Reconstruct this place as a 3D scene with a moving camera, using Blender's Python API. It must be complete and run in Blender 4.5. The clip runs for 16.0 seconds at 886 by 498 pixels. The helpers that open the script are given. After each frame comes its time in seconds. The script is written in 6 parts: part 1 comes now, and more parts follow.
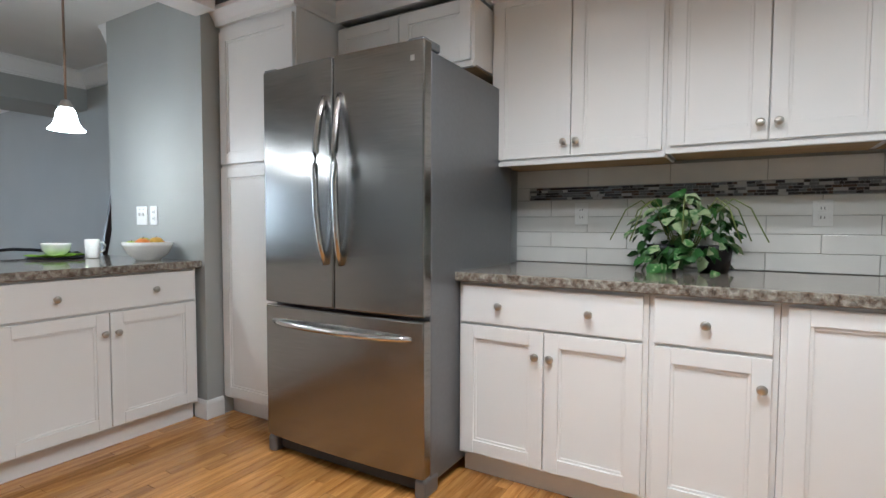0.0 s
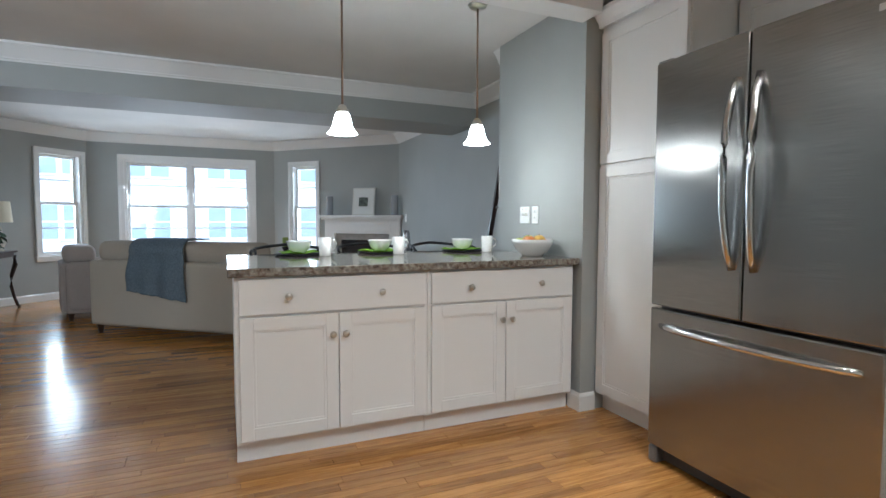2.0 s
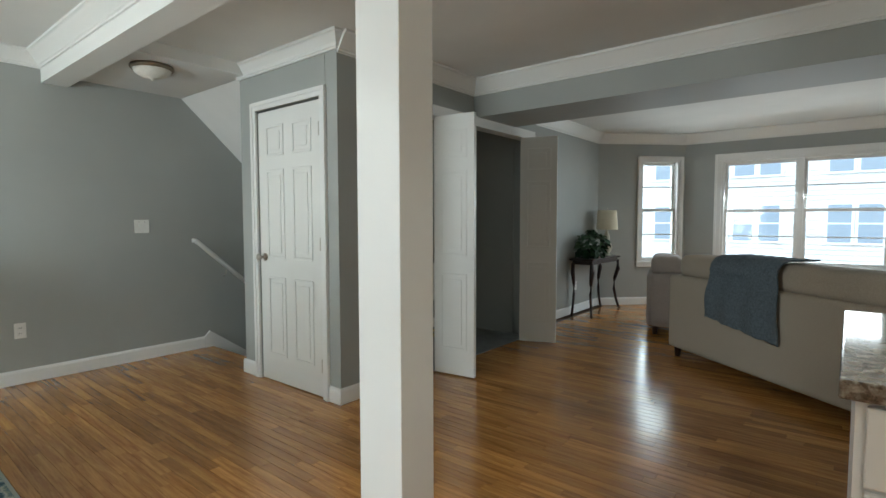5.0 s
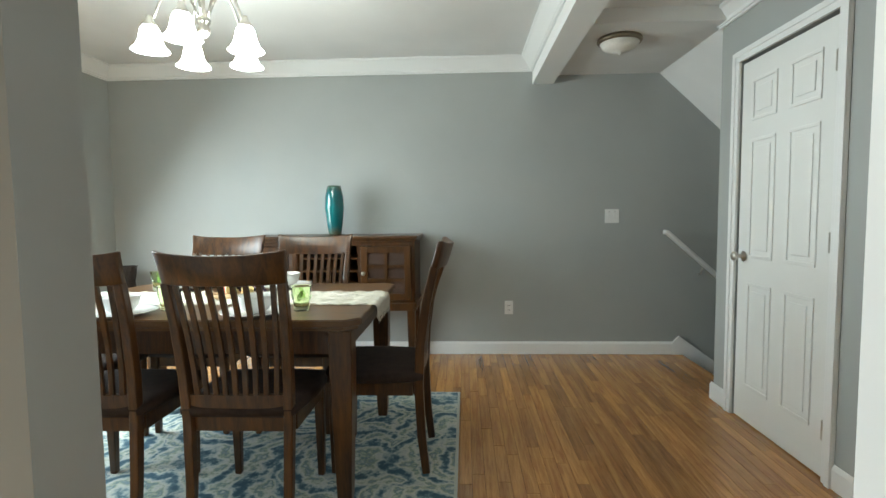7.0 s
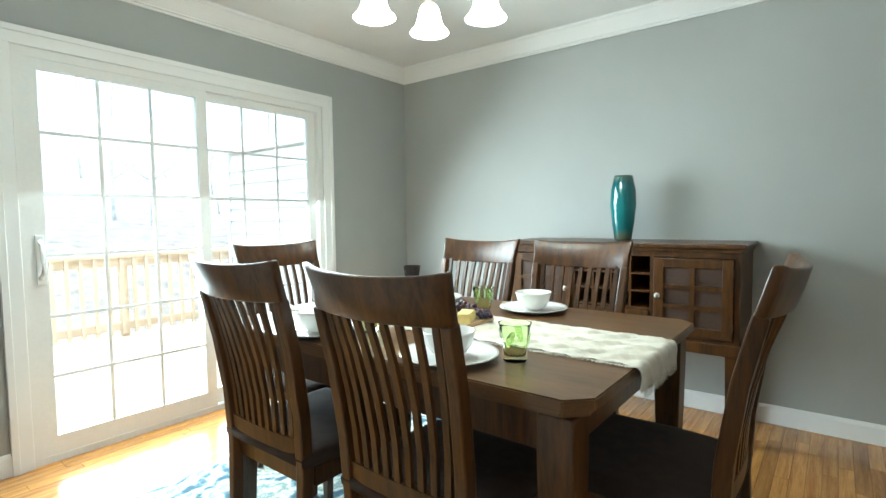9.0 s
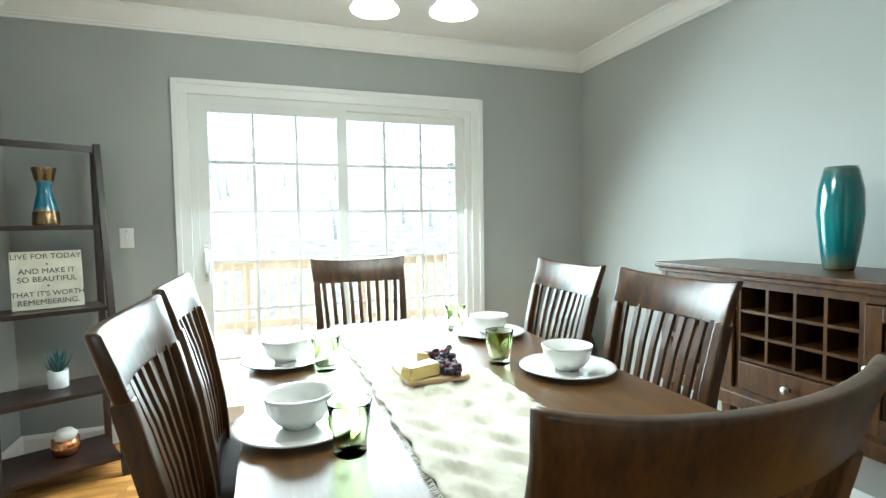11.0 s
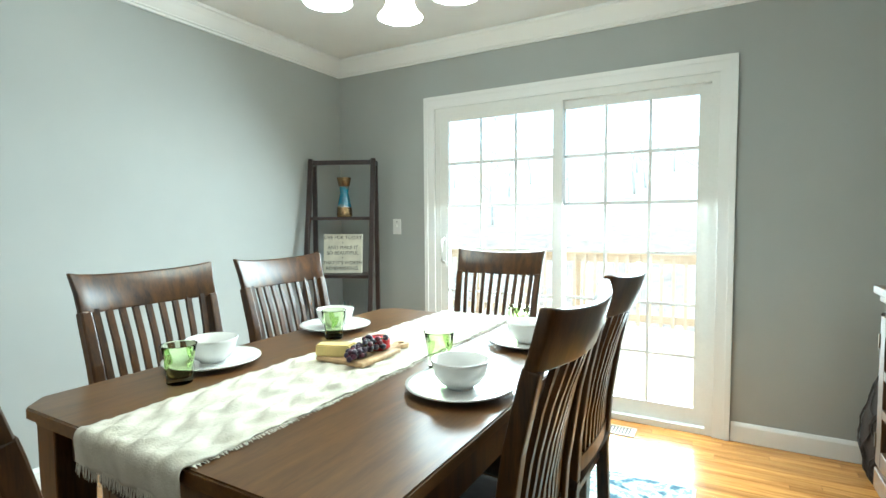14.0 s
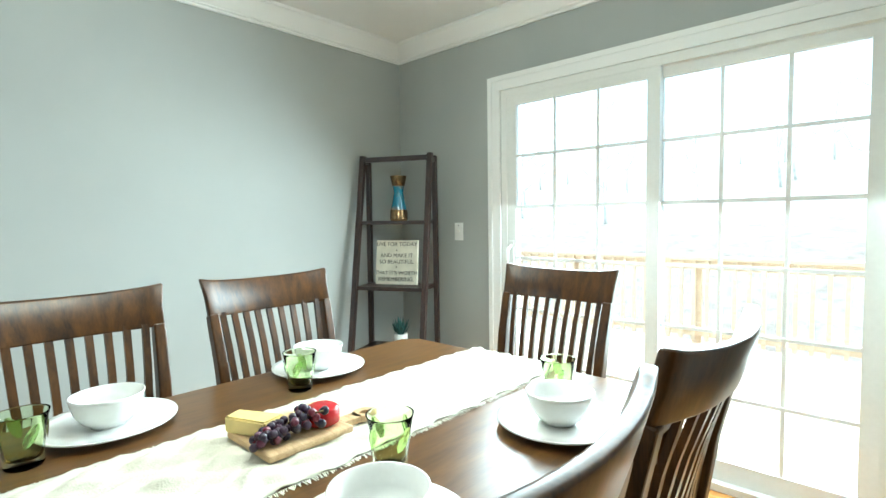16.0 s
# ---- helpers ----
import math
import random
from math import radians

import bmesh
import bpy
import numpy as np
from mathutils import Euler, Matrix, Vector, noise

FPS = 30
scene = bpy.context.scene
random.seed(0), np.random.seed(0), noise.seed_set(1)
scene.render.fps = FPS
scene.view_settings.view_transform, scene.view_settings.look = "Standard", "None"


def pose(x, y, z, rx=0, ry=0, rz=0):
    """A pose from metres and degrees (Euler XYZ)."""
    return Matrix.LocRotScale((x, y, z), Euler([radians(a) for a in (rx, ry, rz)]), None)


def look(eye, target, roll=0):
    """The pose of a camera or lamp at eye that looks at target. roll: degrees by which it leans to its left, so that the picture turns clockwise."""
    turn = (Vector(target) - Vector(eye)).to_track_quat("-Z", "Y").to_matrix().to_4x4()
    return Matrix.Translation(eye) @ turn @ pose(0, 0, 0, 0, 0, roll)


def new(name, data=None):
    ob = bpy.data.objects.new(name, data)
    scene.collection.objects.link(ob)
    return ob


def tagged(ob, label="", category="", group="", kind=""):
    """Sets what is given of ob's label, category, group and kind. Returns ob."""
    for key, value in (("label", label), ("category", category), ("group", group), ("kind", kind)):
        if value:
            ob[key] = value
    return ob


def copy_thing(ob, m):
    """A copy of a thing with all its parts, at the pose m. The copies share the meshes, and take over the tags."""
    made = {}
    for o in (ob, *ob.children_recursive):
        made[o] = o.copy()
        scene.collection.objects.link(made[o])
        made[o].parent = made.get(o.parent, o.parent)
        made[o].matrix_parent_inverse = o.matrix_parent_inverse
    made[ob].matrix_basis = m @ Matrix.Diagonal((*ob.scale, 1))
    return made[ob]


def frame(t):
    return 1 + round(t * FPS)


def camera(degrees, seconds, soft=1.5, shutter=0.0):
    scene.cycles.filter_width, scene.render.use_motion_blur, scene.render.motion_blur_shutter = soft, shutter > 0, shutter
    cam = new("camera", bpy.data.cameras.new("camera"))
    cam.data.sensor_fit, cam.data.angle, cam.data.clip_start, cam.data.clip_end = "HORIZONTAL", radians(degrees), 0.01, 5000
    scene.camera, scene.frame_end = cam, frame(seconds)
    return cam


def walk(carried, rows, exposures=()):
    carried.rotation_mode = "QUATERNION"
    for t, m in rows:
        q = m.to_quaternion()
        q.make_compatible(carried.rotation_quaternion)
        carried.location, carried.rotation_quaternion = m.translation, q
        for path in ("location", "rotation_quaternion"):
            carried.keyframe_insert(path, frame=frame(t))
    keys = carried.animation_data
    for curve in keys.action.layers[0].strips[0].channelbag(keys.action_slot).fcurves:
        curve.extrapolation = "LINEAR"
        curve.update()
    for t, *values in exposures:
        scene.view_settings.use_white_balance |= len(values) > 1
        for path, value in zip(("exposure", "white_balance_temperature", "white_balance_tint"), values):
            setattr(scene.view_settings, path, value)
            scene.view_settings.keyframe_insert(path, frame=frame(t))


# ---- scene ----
cam = camera(82.6, 16.0)
EXPOSURES = [(0.0, 2.75, 5350, 7), (1.0, 2.8, 5300, 6), (2.5, 2.65, 5450, 4), (4.0, 2.42, 5900, 1), (5.0, 2.22, 6050, 0), (7.5, 2.42, 6000, -3), (9.0, 2.52, 5800, -6), (11.5, 2.52, 5750, -7), (16.0, 2.6, 5750, -9)]
PATH = [
    (0, (0.099, -2.719, 1.122), (1.819, -1.702, 1.027), 0.2),
    (0.5, (0.044, -2.707, 1.114), (1.568, -1.415, 1.013), 0.3),
    (1, (-0.006, -2.671, 1.106), (1.277, -1.14, 1.005), 0.4),
    (1.5, (-0.043, -2.597, 1.113), (0.992, -0.89, 1.009), 0.4),
    (2, (-0.052, -2.49, 1.132), (0.739, -0.656, 1.021), 0.2),
    (2.5, (-0.055, -2.299, 1.15), (0.526, -0.388, 1.04), 0.3),
    (3, (-0.064, -2.112, 1.172), (0.293, -0.148, 1.06), 0.1),
    (3.5, (-0.015, -1.903, 1.208), (0.019, 0.094, 1.093), -0.0),
    (4, (0.006, -1.702, 1.219), (-0.394, 0.254, 1.106), -0.1),
    (4.5, (-0.021, -1.533, 1.247), (-0.859, 0.279, 1.131), -0.1),
    (5, (-0.042, -1.352, 1.236), (-1.297, 0.201, 1.119), -0.1),
    (7.5, (-0.803, -0.735, 1.197), (-2.749, -1.18, 1.06), -0.7),
    (8, (-1.045, -0.706, 1.181), (-2.9, -1.442, 1.048), -0.7),
    (8.5, (-1.252, -0.753, 1.177), (-2.972, -1.765, 1.049), -0.7),
    (9, (-1.495, -0.815, 1.2), (-3.067, -2.045, 1.078), -0.7),
    (11.5, (-2.804, -0.479, 1.256), (-3.173, -2.442, 1.15), -0.7),
    (12, (-3.028, -0.473, 1.255), (-3.098, -2.469, 1.145), -0.6),
    (12.5, (-3.29, -0.493, 1.241), (-3.043, -2.475, 1.133), -0.7),
    (13, (-3.564, -0.522, 1.232), (-3.029, -2.445, 1.116), -0.4),
    (13.5, (-3.815, -0.609, 1.232), (-3.034, -2.447, 1.12), -0.4),
    (14, (-4.014, -0.687, 1.242), (-3.029, -2.423, 1.127), -0.4),
    (14.5, (-4.162, -0.8, 1.268), (-2.973, -2.403, 1.145), -0.4),
    (15, (-4.195, -0.941, 1.284), (-2.878, -2.441, 1.159), -0.5),
    (15.5, (-4.131, -1.164, 1.293), (-2.779, -2.634, 1.182), -0.6),
    (16, (-3.975, -1.369, 1.272), (-2.619, -2.835, 1.156), -0.8),
]
walk(cam, [(t, look(eye, target, roll)) for t, eye, target, roll in PATH], EXPOSURES)

# ---- world and large lights ----
world = bpy.data.worlds.new("overcast")
scene.world = world
world.use_nodes = True
wn = world.node_tree
wn.nodes.clear()
w_out = wn.nodes.new("ShaderNodeOutputWorld")
w_bg = wn.nodes.new("ShaderNodeBackground")
w_sky = wn.nodes.new("ShaderNodeTexSky")
w_sky.sky_type, w_sky.sun_disc = "NISHITA", False
w_sky.sun_elevation, w_sky.sun_rotation = radians(78), radians(190)
w_sky.air_density, w_sky.dust_density, w_sky.ozone_density = 1.0, 1.2, 1.0
w_bg.inputs["Strength"].default_value = 0.15
wn.links.new(w_sky.outputs["Color"], w_bg.inputs["Color"])
wn.links.new(w_bg.outputs["Background"], w_out.inputs["Surface"])


def lamp(name, kind, energy, color, m, size=0.1, size_y=None, angle=None):
    data = bpy.data.lights.new(name, kind)
    data.energy, data.color = energy, color
    if kind == "AREA":
        data.size = size
        if size_y:
            data.shape, data.size_y = "RECTANGLE", size_y
    elif kind == "SUN":
        data.angle = radians(angle)
    else:
        data.shadow_soft_size = size
    ob = new(name, data)
    ob.matrix_world = m
    return ob


lamp("sun", "SUN", 1.4, (1.0, 0.98, 0.95), look((0, 0, 20), (0.8, 4.2, 0)), angle=130)
SKY = (0.93, 0.97, 1.0)
lamp("sky_door", "AREA", 31, SKY, look((-3.05, -4.06, 1.1), (-3.05, -2.5, 0.0)), 1.75, 1.95).data.spread = radians(165)
lamp("sky_bay", "AREA", 11, SKY, look((-0.65, 6.72, 1.4), (-0.65, 5.2, 0.3)), 1.85, 1.4).data.spread = radians(155)
lamp("sky_bay_left", "AREA", 3.4, SKY, look((-2.31, 6.40, 1.4), (1.72, 2.37, 1.0)), 0.55, 1.4)
lamp("sky_bay_right", "AREA", 3.4, SKY, look((1.27, 6.23, 1.4), (-2.77, 2.2, 1.0)), 0.55, 1.4)


# ---- materials ----
def nodes_of(name):
    m = bpy.data.materials.new(name)
    m.use_nodes = True
    t = m.node_tree
    return m, t, t.nodes["Principled BSDF"]


def node(t, kind, **settings):
    n = t.nodes.new(kind)
    for key, value in settings.items():
        if key in ("operation", "blend_type", "data_type", "feature", "distance", "wave_type", "bands_direction", "noise_dimensions", "attribute_name"):
            if key == "operation":
                n.operation = value
            elif key == "blend_type":
                n.blend_type = value
            elif key == "data_type":
                n.data_type = value
            elif key == "feature":
                n.feature = value
            elif key == "wave_type":
                n.wave_type = value
            elif key == "bands_direction":
                n.bands_direction = value
        else:
            n.inputs[key.replace("_", " ")].default_value = value
    return n


def ramp(t, stops, source):
    r = t.nodes.new("ShaderNodeValToRGB")
    e = r.color_ramp.elements
    e[0].position, e[0].color = stops[0][0], (*stops[0][1], 1)
    e[1].position, e[1].color = stops[-1][0], (*stops[-1][1], 1)
    for p, c in stops[1:-1]:
        x = e.new(p)
        x.color = (*c, 1)
    t.links.new(source, r.inputs["Fac"])
    return r.outputs["Color"]


def place(t, scale=(1, 1, 1), object_space=False):
    """Real-world coordinates, stretched."""
    if object_space:
        c = t.nodes.new("ShaderNodeTexCoord").outputs["Object"]
    else:
        c = t.nodes.new("ShaderNodeNewGeometry").outputs["Position"]
    mp = t.nodes.new("ShaderNodeMapping")
    mp.inputs["Scale"].default_value = scale
    t.links.new(c, mp.inputs["Vector"])
    return mp.outputs["Vector"]


def bump(t, bsdf, height, strength, distance=0.002):
    b = t.nodes.new("ShaderNodeBump")
    b.inputs["Strength"].default_value, b.inputs["Distance"].default_value = strength, distance
    t.links.new(height, b.inputs["Height"])
    t.links.new(b.outputs["Normal"], bsdf.inputs["Normal"])


def scaled(c, k):
    return tuple(min(1, v * k) for v in c)


def paint(name, color, rough=0.6, vary=0.06, grain=180, relief=0.12, object_space=False):
    m, t, b = nodes_of(name)
    n = node(t, "ShaderNodeTexNoise", Scale=1.3, Detail=4)
    t.links.new(place(t, object_space=object_space), n.inputs["Vector"])
    t.links.new(ramp(t, [(0.3, scaled(color, 1 - vary)), (0.7, scaled(color, 1 + vary))], n.outputs["Fac"]), b.inputs["Base Color"])
    g = node(t, "ShaderNodeTexNoise", Scale=grain, Detail=2)
    t.links.new(place(t, object_space=object_space), g.inputs["Vector"])
    bump(t, b, g.outputs["Fac"], relief, 0.001)
    rr = t.nodes.new("ShaderNodeMapRange")
    rr.inputs["To Min"].default_value, rr.inputs["To Max"].default_value = rough - 0.06, rough + 0.06
    t.links.new(n.outputs["Fac"], rr.inputs["Value"])
    t.links.new(rr.outputs["Result"], b.inputs["Roughness"])
    return m


def wood(name, dark, light, rough=0.3, stretch=(1, 14, 14), scale=3.0, relief=0.15, coat=0.0, random_by=None, spread=0.5, object_space=True):
    """Stained wood: long grain, pores and, where asked, a tone for each piece."""
    m, t, b = nodes_of(name)
    v = place(t, stretch, object_space)
    if random_by:
        src = t.nodes.new("ShaderNodeObjectInfo").outputs["Random"] if random_by == "object" else t.nodes.new("ShaderNodeNewGeometry").outputs["Random Per Island"]
        mul = node(t, "ShaderNodeMath", operation="MULTIPLY")
        mul.inputs[1].default_value = 37.0
        t.links.new(src, mul.inputs[0])
        add = node(t, "ShaderNodeVectorMath", operation="ADD")
        t.links.new(v, add.inputs[0])
        t.links.new(mul.outputs[0], add.inputs[1])
        v = add.outputs[0]
    n = node(t, "ShaderNodeTexNoise", Scale=scale, Detail=6, Roughness=0.6, Distortion=0.6)
    t.links.new(v, n.inputs["Vector"])
    fine = node(t, "ShaderNodeTexNoise", Scale=scale * 7, Detail=3)
    t.links.new(v, fine.inputs["Vector"])
    mix = node(t, "ShaderNodeMath", operation="MULTIPLY_ADD")
    mix.inputs[1].default_value, mix.inputs[2].default_value = 0.35, -0.17
    t.links.new(fine.outputs["Fac"], mix.inputs[0])
    add2 = node(t, "ShaderNodeMath", operation="ADD")
    t.links.new(n.outputs["Fac"], add2.inputs[0])
    t.links.new(mix.outputs[0], add2.inputs[1])
    col = ramp(t, [(0.3, dark), (0.5, tuple((a + c) / 2 for a, c in zip(dark, light))), (0.72, light)], add2.outputs[0])
    if random_by:
        hsv = t.nodes.new("ShaderNodeHueSaturation")
        mr = t.nodes.new("ShaderNodeMapRange")
        mr.inputs["To Min"].default_value, mr.inputs["To Max"].default_value = 1 - spread, 1 + spread
        t.links.new(src, mr.inputs["Value"])
        t.links.new(mr.outputs["Result"], hsv.inputs["Value"])
        t.links.new(col, hsv.inputs["Color"])
        col = hsv.outputs["Color"]
    t.links.new(col, b.inputs["Base Color"])
    b.inputs["Roughness"].default_value = rough
    b.inputs["Coat Weight"].default_value, b.inputs["Coat Roughness"].default_value = coat, 0.12
    bump(t, b, add2.outputs[0], relief, 0.0008)
    return m


def plain(name, color, rough=0.5, metal=0.0, transmission=0.0, emit=0.0, emit_color=None, coat=0.0, ior=1.45, grain=60, vary=0.05):
    m, t, b = nodes_of(name)
    b.inputs["Base Color"].default_value = (*color, 1)
    if vary and not transmission:
        n = node(t, "ShaderNodeTexNoise", Scale=grain, Detail=3)
        t.links.new(place(t, object_space=True), n.inputs["Vector"])
        t.links.new(ramp(t, [(0.3, scaled(color, 1 - vary)), (0.7, scaled(color, 1 + vary))], n.outputs["Fac"]), b.inputs["Base Color"])
    b.inputs["Roughness"].default_value, b.inputs["Metallic"].default_value = rough, metal
    b.inputs["Transmission Weight"].default_value, b.inputs["IOR"].default_value = transmission, ior
    b.inputs["Coat Weight"].default_value = coat
    if emit:
        b.inputs["Emission Color"].default_value = (*(emit_color or color), 1)
        b.inputs["Emission Strength"].default_value = emit
    return m


WALL = paint("wall_paint", (0.368, 0.381, 0.363), 0.62)
CEIL = paint("ceiling_paint", (0.74, 0.74, 0.72), 0.8)
TRIM = paint("trim_paint", (0.80, 0.80, 0.78), 0.35, vary=0.02, relief=0.05)
CAB = paint("cabinet_paint", (0.80, 0.79, 0.77), 0.38, vary=0.02, relief=0.04)
DOORP = paint("door_paint", (0.78, 0.78, 0.75), 0.42, vary=0.02, relief=0.06)
FLOOR_O = wood("oak_strip", (0.265, 0.108, 0.023), (0.55, 0.272, 0.074), 0.24, (1, 16, 16), 2.2, 0.10, 0.35, "object", 0.26, False)
FLOOR_I = wood("oak_strips", (0.265, 0.108, 0.023), (0.55, 0.272, 0.074), 0.24, (1, 16, 16), 2.2, 0.10, 0.35, "island", 0.26, False)
GAP = plain("floor_joint", (0.06, 0.03, 0.012), 0.7)
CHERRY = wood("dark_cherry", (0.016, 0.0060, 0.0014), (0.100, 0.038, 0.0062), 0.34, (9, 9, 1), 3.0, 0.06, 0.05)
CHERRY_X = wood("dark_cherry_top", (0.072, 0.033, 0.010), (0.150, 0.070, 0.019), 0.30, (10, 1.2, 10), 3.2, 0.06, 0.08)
BLACKWOOD = wood("espresso_wood", (0.012, 0.006, 0.005), (0.04, 0.02, 0.015), 0.35, (9, 9, 1), 3.0, 0.08)
NICKEL = plain("brushed_nickel", (0.55, 0.52, 0.47), 0.3, 1.0)
BLACK = plain("black_metal", (0.012, 0.012, 0.014), 0.35)
CERAMIC = plain("white_ceramic", (0.78, 0.78, 0.76), 0.12, coat=0.4, vary=0.02)
PLASTIC = plain("white_plastic", (0.76, 0.76, 0.73), 0.35, vary=0.02)
SLOT = plain("dark_slot", (0.05, 0.05, 0.05), 0.6)


def clear_glass(name="window_glass", tone=(0.96, 0.98, 0.97)):
    m, t, b = nodes_of(name)
    t.nodes.remove(b)
    mix, tr, gl, fr = (t.nodes.new(k) for k in ("ShaderNodeMixShader", "ShaderNodeBsdfTransparent", "ShaderNodeBsdfGlossy", "ShaderNodeFresnel"))
    tr.inputs["Color"].default_value = (*tone, 1)
    gl.inputs["Roughness"].default_value, fr.inputs["IOR"].default_value = 0.02, 1.45
    t.links.new(fr.outputs["Fac"], mix.inputs["Fac"])
    t.links.new(tr.outputs["BSDF"], mix.inputs[1])
    t.links.new(gl.outputs["BSDF"], mix.inputs[2])
    t.links.new(mix.outputs["Shader"], t.nodes["Material Output"].inputs["Surface"])
    return m


GLASS = clear_glass()
SEAT = plain("brown_suede", (0.026, 0.0145, 0.010), 0.85, grain=25, vary=0.3)


def steel():
    m, t, b = nodes_of("brushed_steel")
    n = node(t, "ShaderNodeTexNoise", Scale=6, Detail=5)
    t.links.new(place(t, (1, 1, 60), True), n.inputs["Vector"])
    t.links.new(ramp(t, [(0.3, (0.27, 0.265, 0.25)), (0.7, (0.36, 0.35, 0.33))], n.outputs["Fac"]), b.inputs["Base Color"])
    b.inputs["Metallic"].default_value, b.inputs["Roughness"].default_value = 1.0, 0.23
    b.inputs["Anisotropic"].default_value = 0.75
    tg = t.nodes.new("ShaderNodeTangent")
    tg.direction_type, tg.axis = "RADIAL", "Z"
    t.links.new(tg.outputs["Tangent"], b.inputs["Tangent"])
    bump(t, b, n.outputs["Fac"], 0.03, 0.0005)
    return m


STEEL = steel()


def granite():
    m, t, b = nodes_of("speckled_granite")
    v = place(t, object_space=True)
    a = node(t, "ShaderNodeTexVoronoi", Scale=75.0)
    t.links.new(v, a.inputs["Vector"])
    n = node(t, "ShaderNodeTexNoise", Scale=38, Detail=6, Roughness=0.7)
    t.links.new(v, n.inputs["Vector"])
    c1 = ramp(t, [(0.30, (0.035, 0.03, 0.028)), (0.42, (0.16, 0.12, 0.09)), (0.55, (0.30, 0.28, 0.24)), (0.75, (0.52, 0.50, 0.45))], n.outputs["Fac"])
    mix = t.nodes.new("ShaderNodeMix")
    mix.data_type, mix.blend_type = "RGBA", "MULTIPLY"
    mix.inputs["Factor"].default_value = 0.55
    t.links.new(c1, mix.inputs["A"])
    sep = t.nodes.new("ShaderNodeSeparateColor")
    t.links.new(a.outputs["Color"], sep.inputs["Color"])
    t.links.new(ramp(t, [(0.0, (0.25, 0.23, 0.21)), (0.5, (0.8, 0.77, 0.72)), (1.0, (1.0, 1.0, 0.98))], sep.outputs["Red"]), mix.inputs["B"])
    t.links.new(mix.outputs["Result"], b.inputs["Base Color"])
    b.inputs["Roughness"].default_value = 0.09
    b.inputs["Coat Weight"].default_value = 0.3
    return m


GRANITE = granite()


# ---- mesh helpers ----
def box(bm, x0, y0, z0, x1, y1, z1, bevel=0.0):
    x0, x1, y0, y1, z0, z1 = min(x0, x1), max(x0, x1), min(y0, y1), max(y0, y1), min(z0, z1), max(z0, z1)
    made = bmesh.ops.create_cube(bm, size=1.0, matrix=Matrix.LocRotScale(((x0 + x1) / 2, (y0 + y1) / 2, (z0 + z1) / 2), None, (x1 - x0, y1 - y0, z1 - z0)))
    if bevel:
        edges = list({e for v in made["verts"] for e in v.link_edges})
        bmesh.ops.bevel(bm, geom=edges, offset=bevel, segments=2, affect="EDGES", profile=0.5)
    return bm


def boxes(*all_boxes, bevel=0.0):
    bm = bmesh.new()
    for b in all_boxes:
        box(bm, *b, bevel=bevel)
    return bm


def lathe(profile, steps=24, axis_z=True):
    """A solid of revolution from (radius, height) pairs."""
    bm = bmesh.new()
    rings = []
    for r, z in profile:
        rings.append([bm.verts.new((r * math.cos(2 * math.pi * k / steps), r * math.sin(2 * math.pi * k / steps), z)) for k in range(steps)] if r > 1e-5 else [bm.verts.new((0, 0, z))])
    for a, b in zip(rings, rings[1:]):
        for k in range(steps):
            j = (k + 1) % steps
            if len(a) == 1 and len(b) > 1:
                bm.faces.new((a[0], b[k], b[j]))
            elif len(b) == 1 and len(a) > 1:
                bm.faces.new((a[k], a[j], b[0]))
            elif len(a) > 1:
                bm.faces.new((a[k], a[j], b[j], b[k]))
    bmesh.ops.recalc_face_normals(bm, faces=bm.faces)
    for f in bm.faces:
        f.smooth = True
    return bm


def tube(points, radius, steps=8, radii=None):
    """A round bar along points."""
    bm = bmesh.new()
    pts = [Vector(p) for p in points]
    rings = []
    up = Vector((0, 0, 1))
    for k, p in enumerate(pts):
        d = (pts[min(k + 1, len(pts) - 1)] - pts[max(k - 1, 0)]).normalized()
        side = d.cross(up)
        if side.length < 0.05:
            side = d.cross(Vector((0, 1, 0)))
        side.normalize()
        other = side.cross(d)
        r = radii[k] if radii else radius
        rings.append([bm.verts.new(p + (side * math.cos(a) + other * math.sin(a)) * r) for a in [2 * math.pi * i / steps for i in range(steps)]])
    for a, b in zip(rings, rings[1:]):
        for i in range(steps):
            bm.faces.new((a[i], a[(i + 1) % steps], b[(i + 1) % steps], b[i]))
    bm.faces.new(list(reversed(rings[0])))
    bm.faces.new(rings[-1])
    bmesh.ops.recalc_face_normals(bm, faces=bm.faces)
    for f in bm.faces:
        f.smooth = True
    return bm


def ribbon(points, wide, thick, taper=None):
    """A rectangular bar along points in the local yz plane; wide runs along x."""
    bm = bmesh.new()
    pts = [Vector(p) for p in points]
    rings = []
    for k, p in enumerate(pts):
        d = (pts[min(k + 1, len(pts) - 1)] - pts[max(k - 1, 0)]).normalized()
        nrm = Vector((1, 0, 0)).cross(d).normalized()
        w = (wide if not taper else wide * taper[k]) / 2
        h = thick / 2 if not taper else thick * taper[k] / 2
        rings.append([bm.verts.new(p + Vector((sx * w, 0, 0)) + nrm * sy * h) for sx, sy in ((-1, -1), (1, -1), (1, 1), (-1, 1))])
    for a, b in zip(rings, rings[1:]):
        for i in range(4):
            bm.faces.new((a[i], a[(i + 1) % 4], b[(i + 1) % 4], b[i]))
    bm.faces.new(list(reversed(rings[0])))
    bm.faces.new(rings[-1])
    bmesh.ops.recalc_face_normals(bm, faces=bm.faces)
    return bm


def mesh_of(name, bm, material):
    me = bpy.data.meshes.new(name)
    bm.normal_update()
    bm.to_mesh(me)
    bm.free()
    if material:
        me.materials.append(material)
    return me


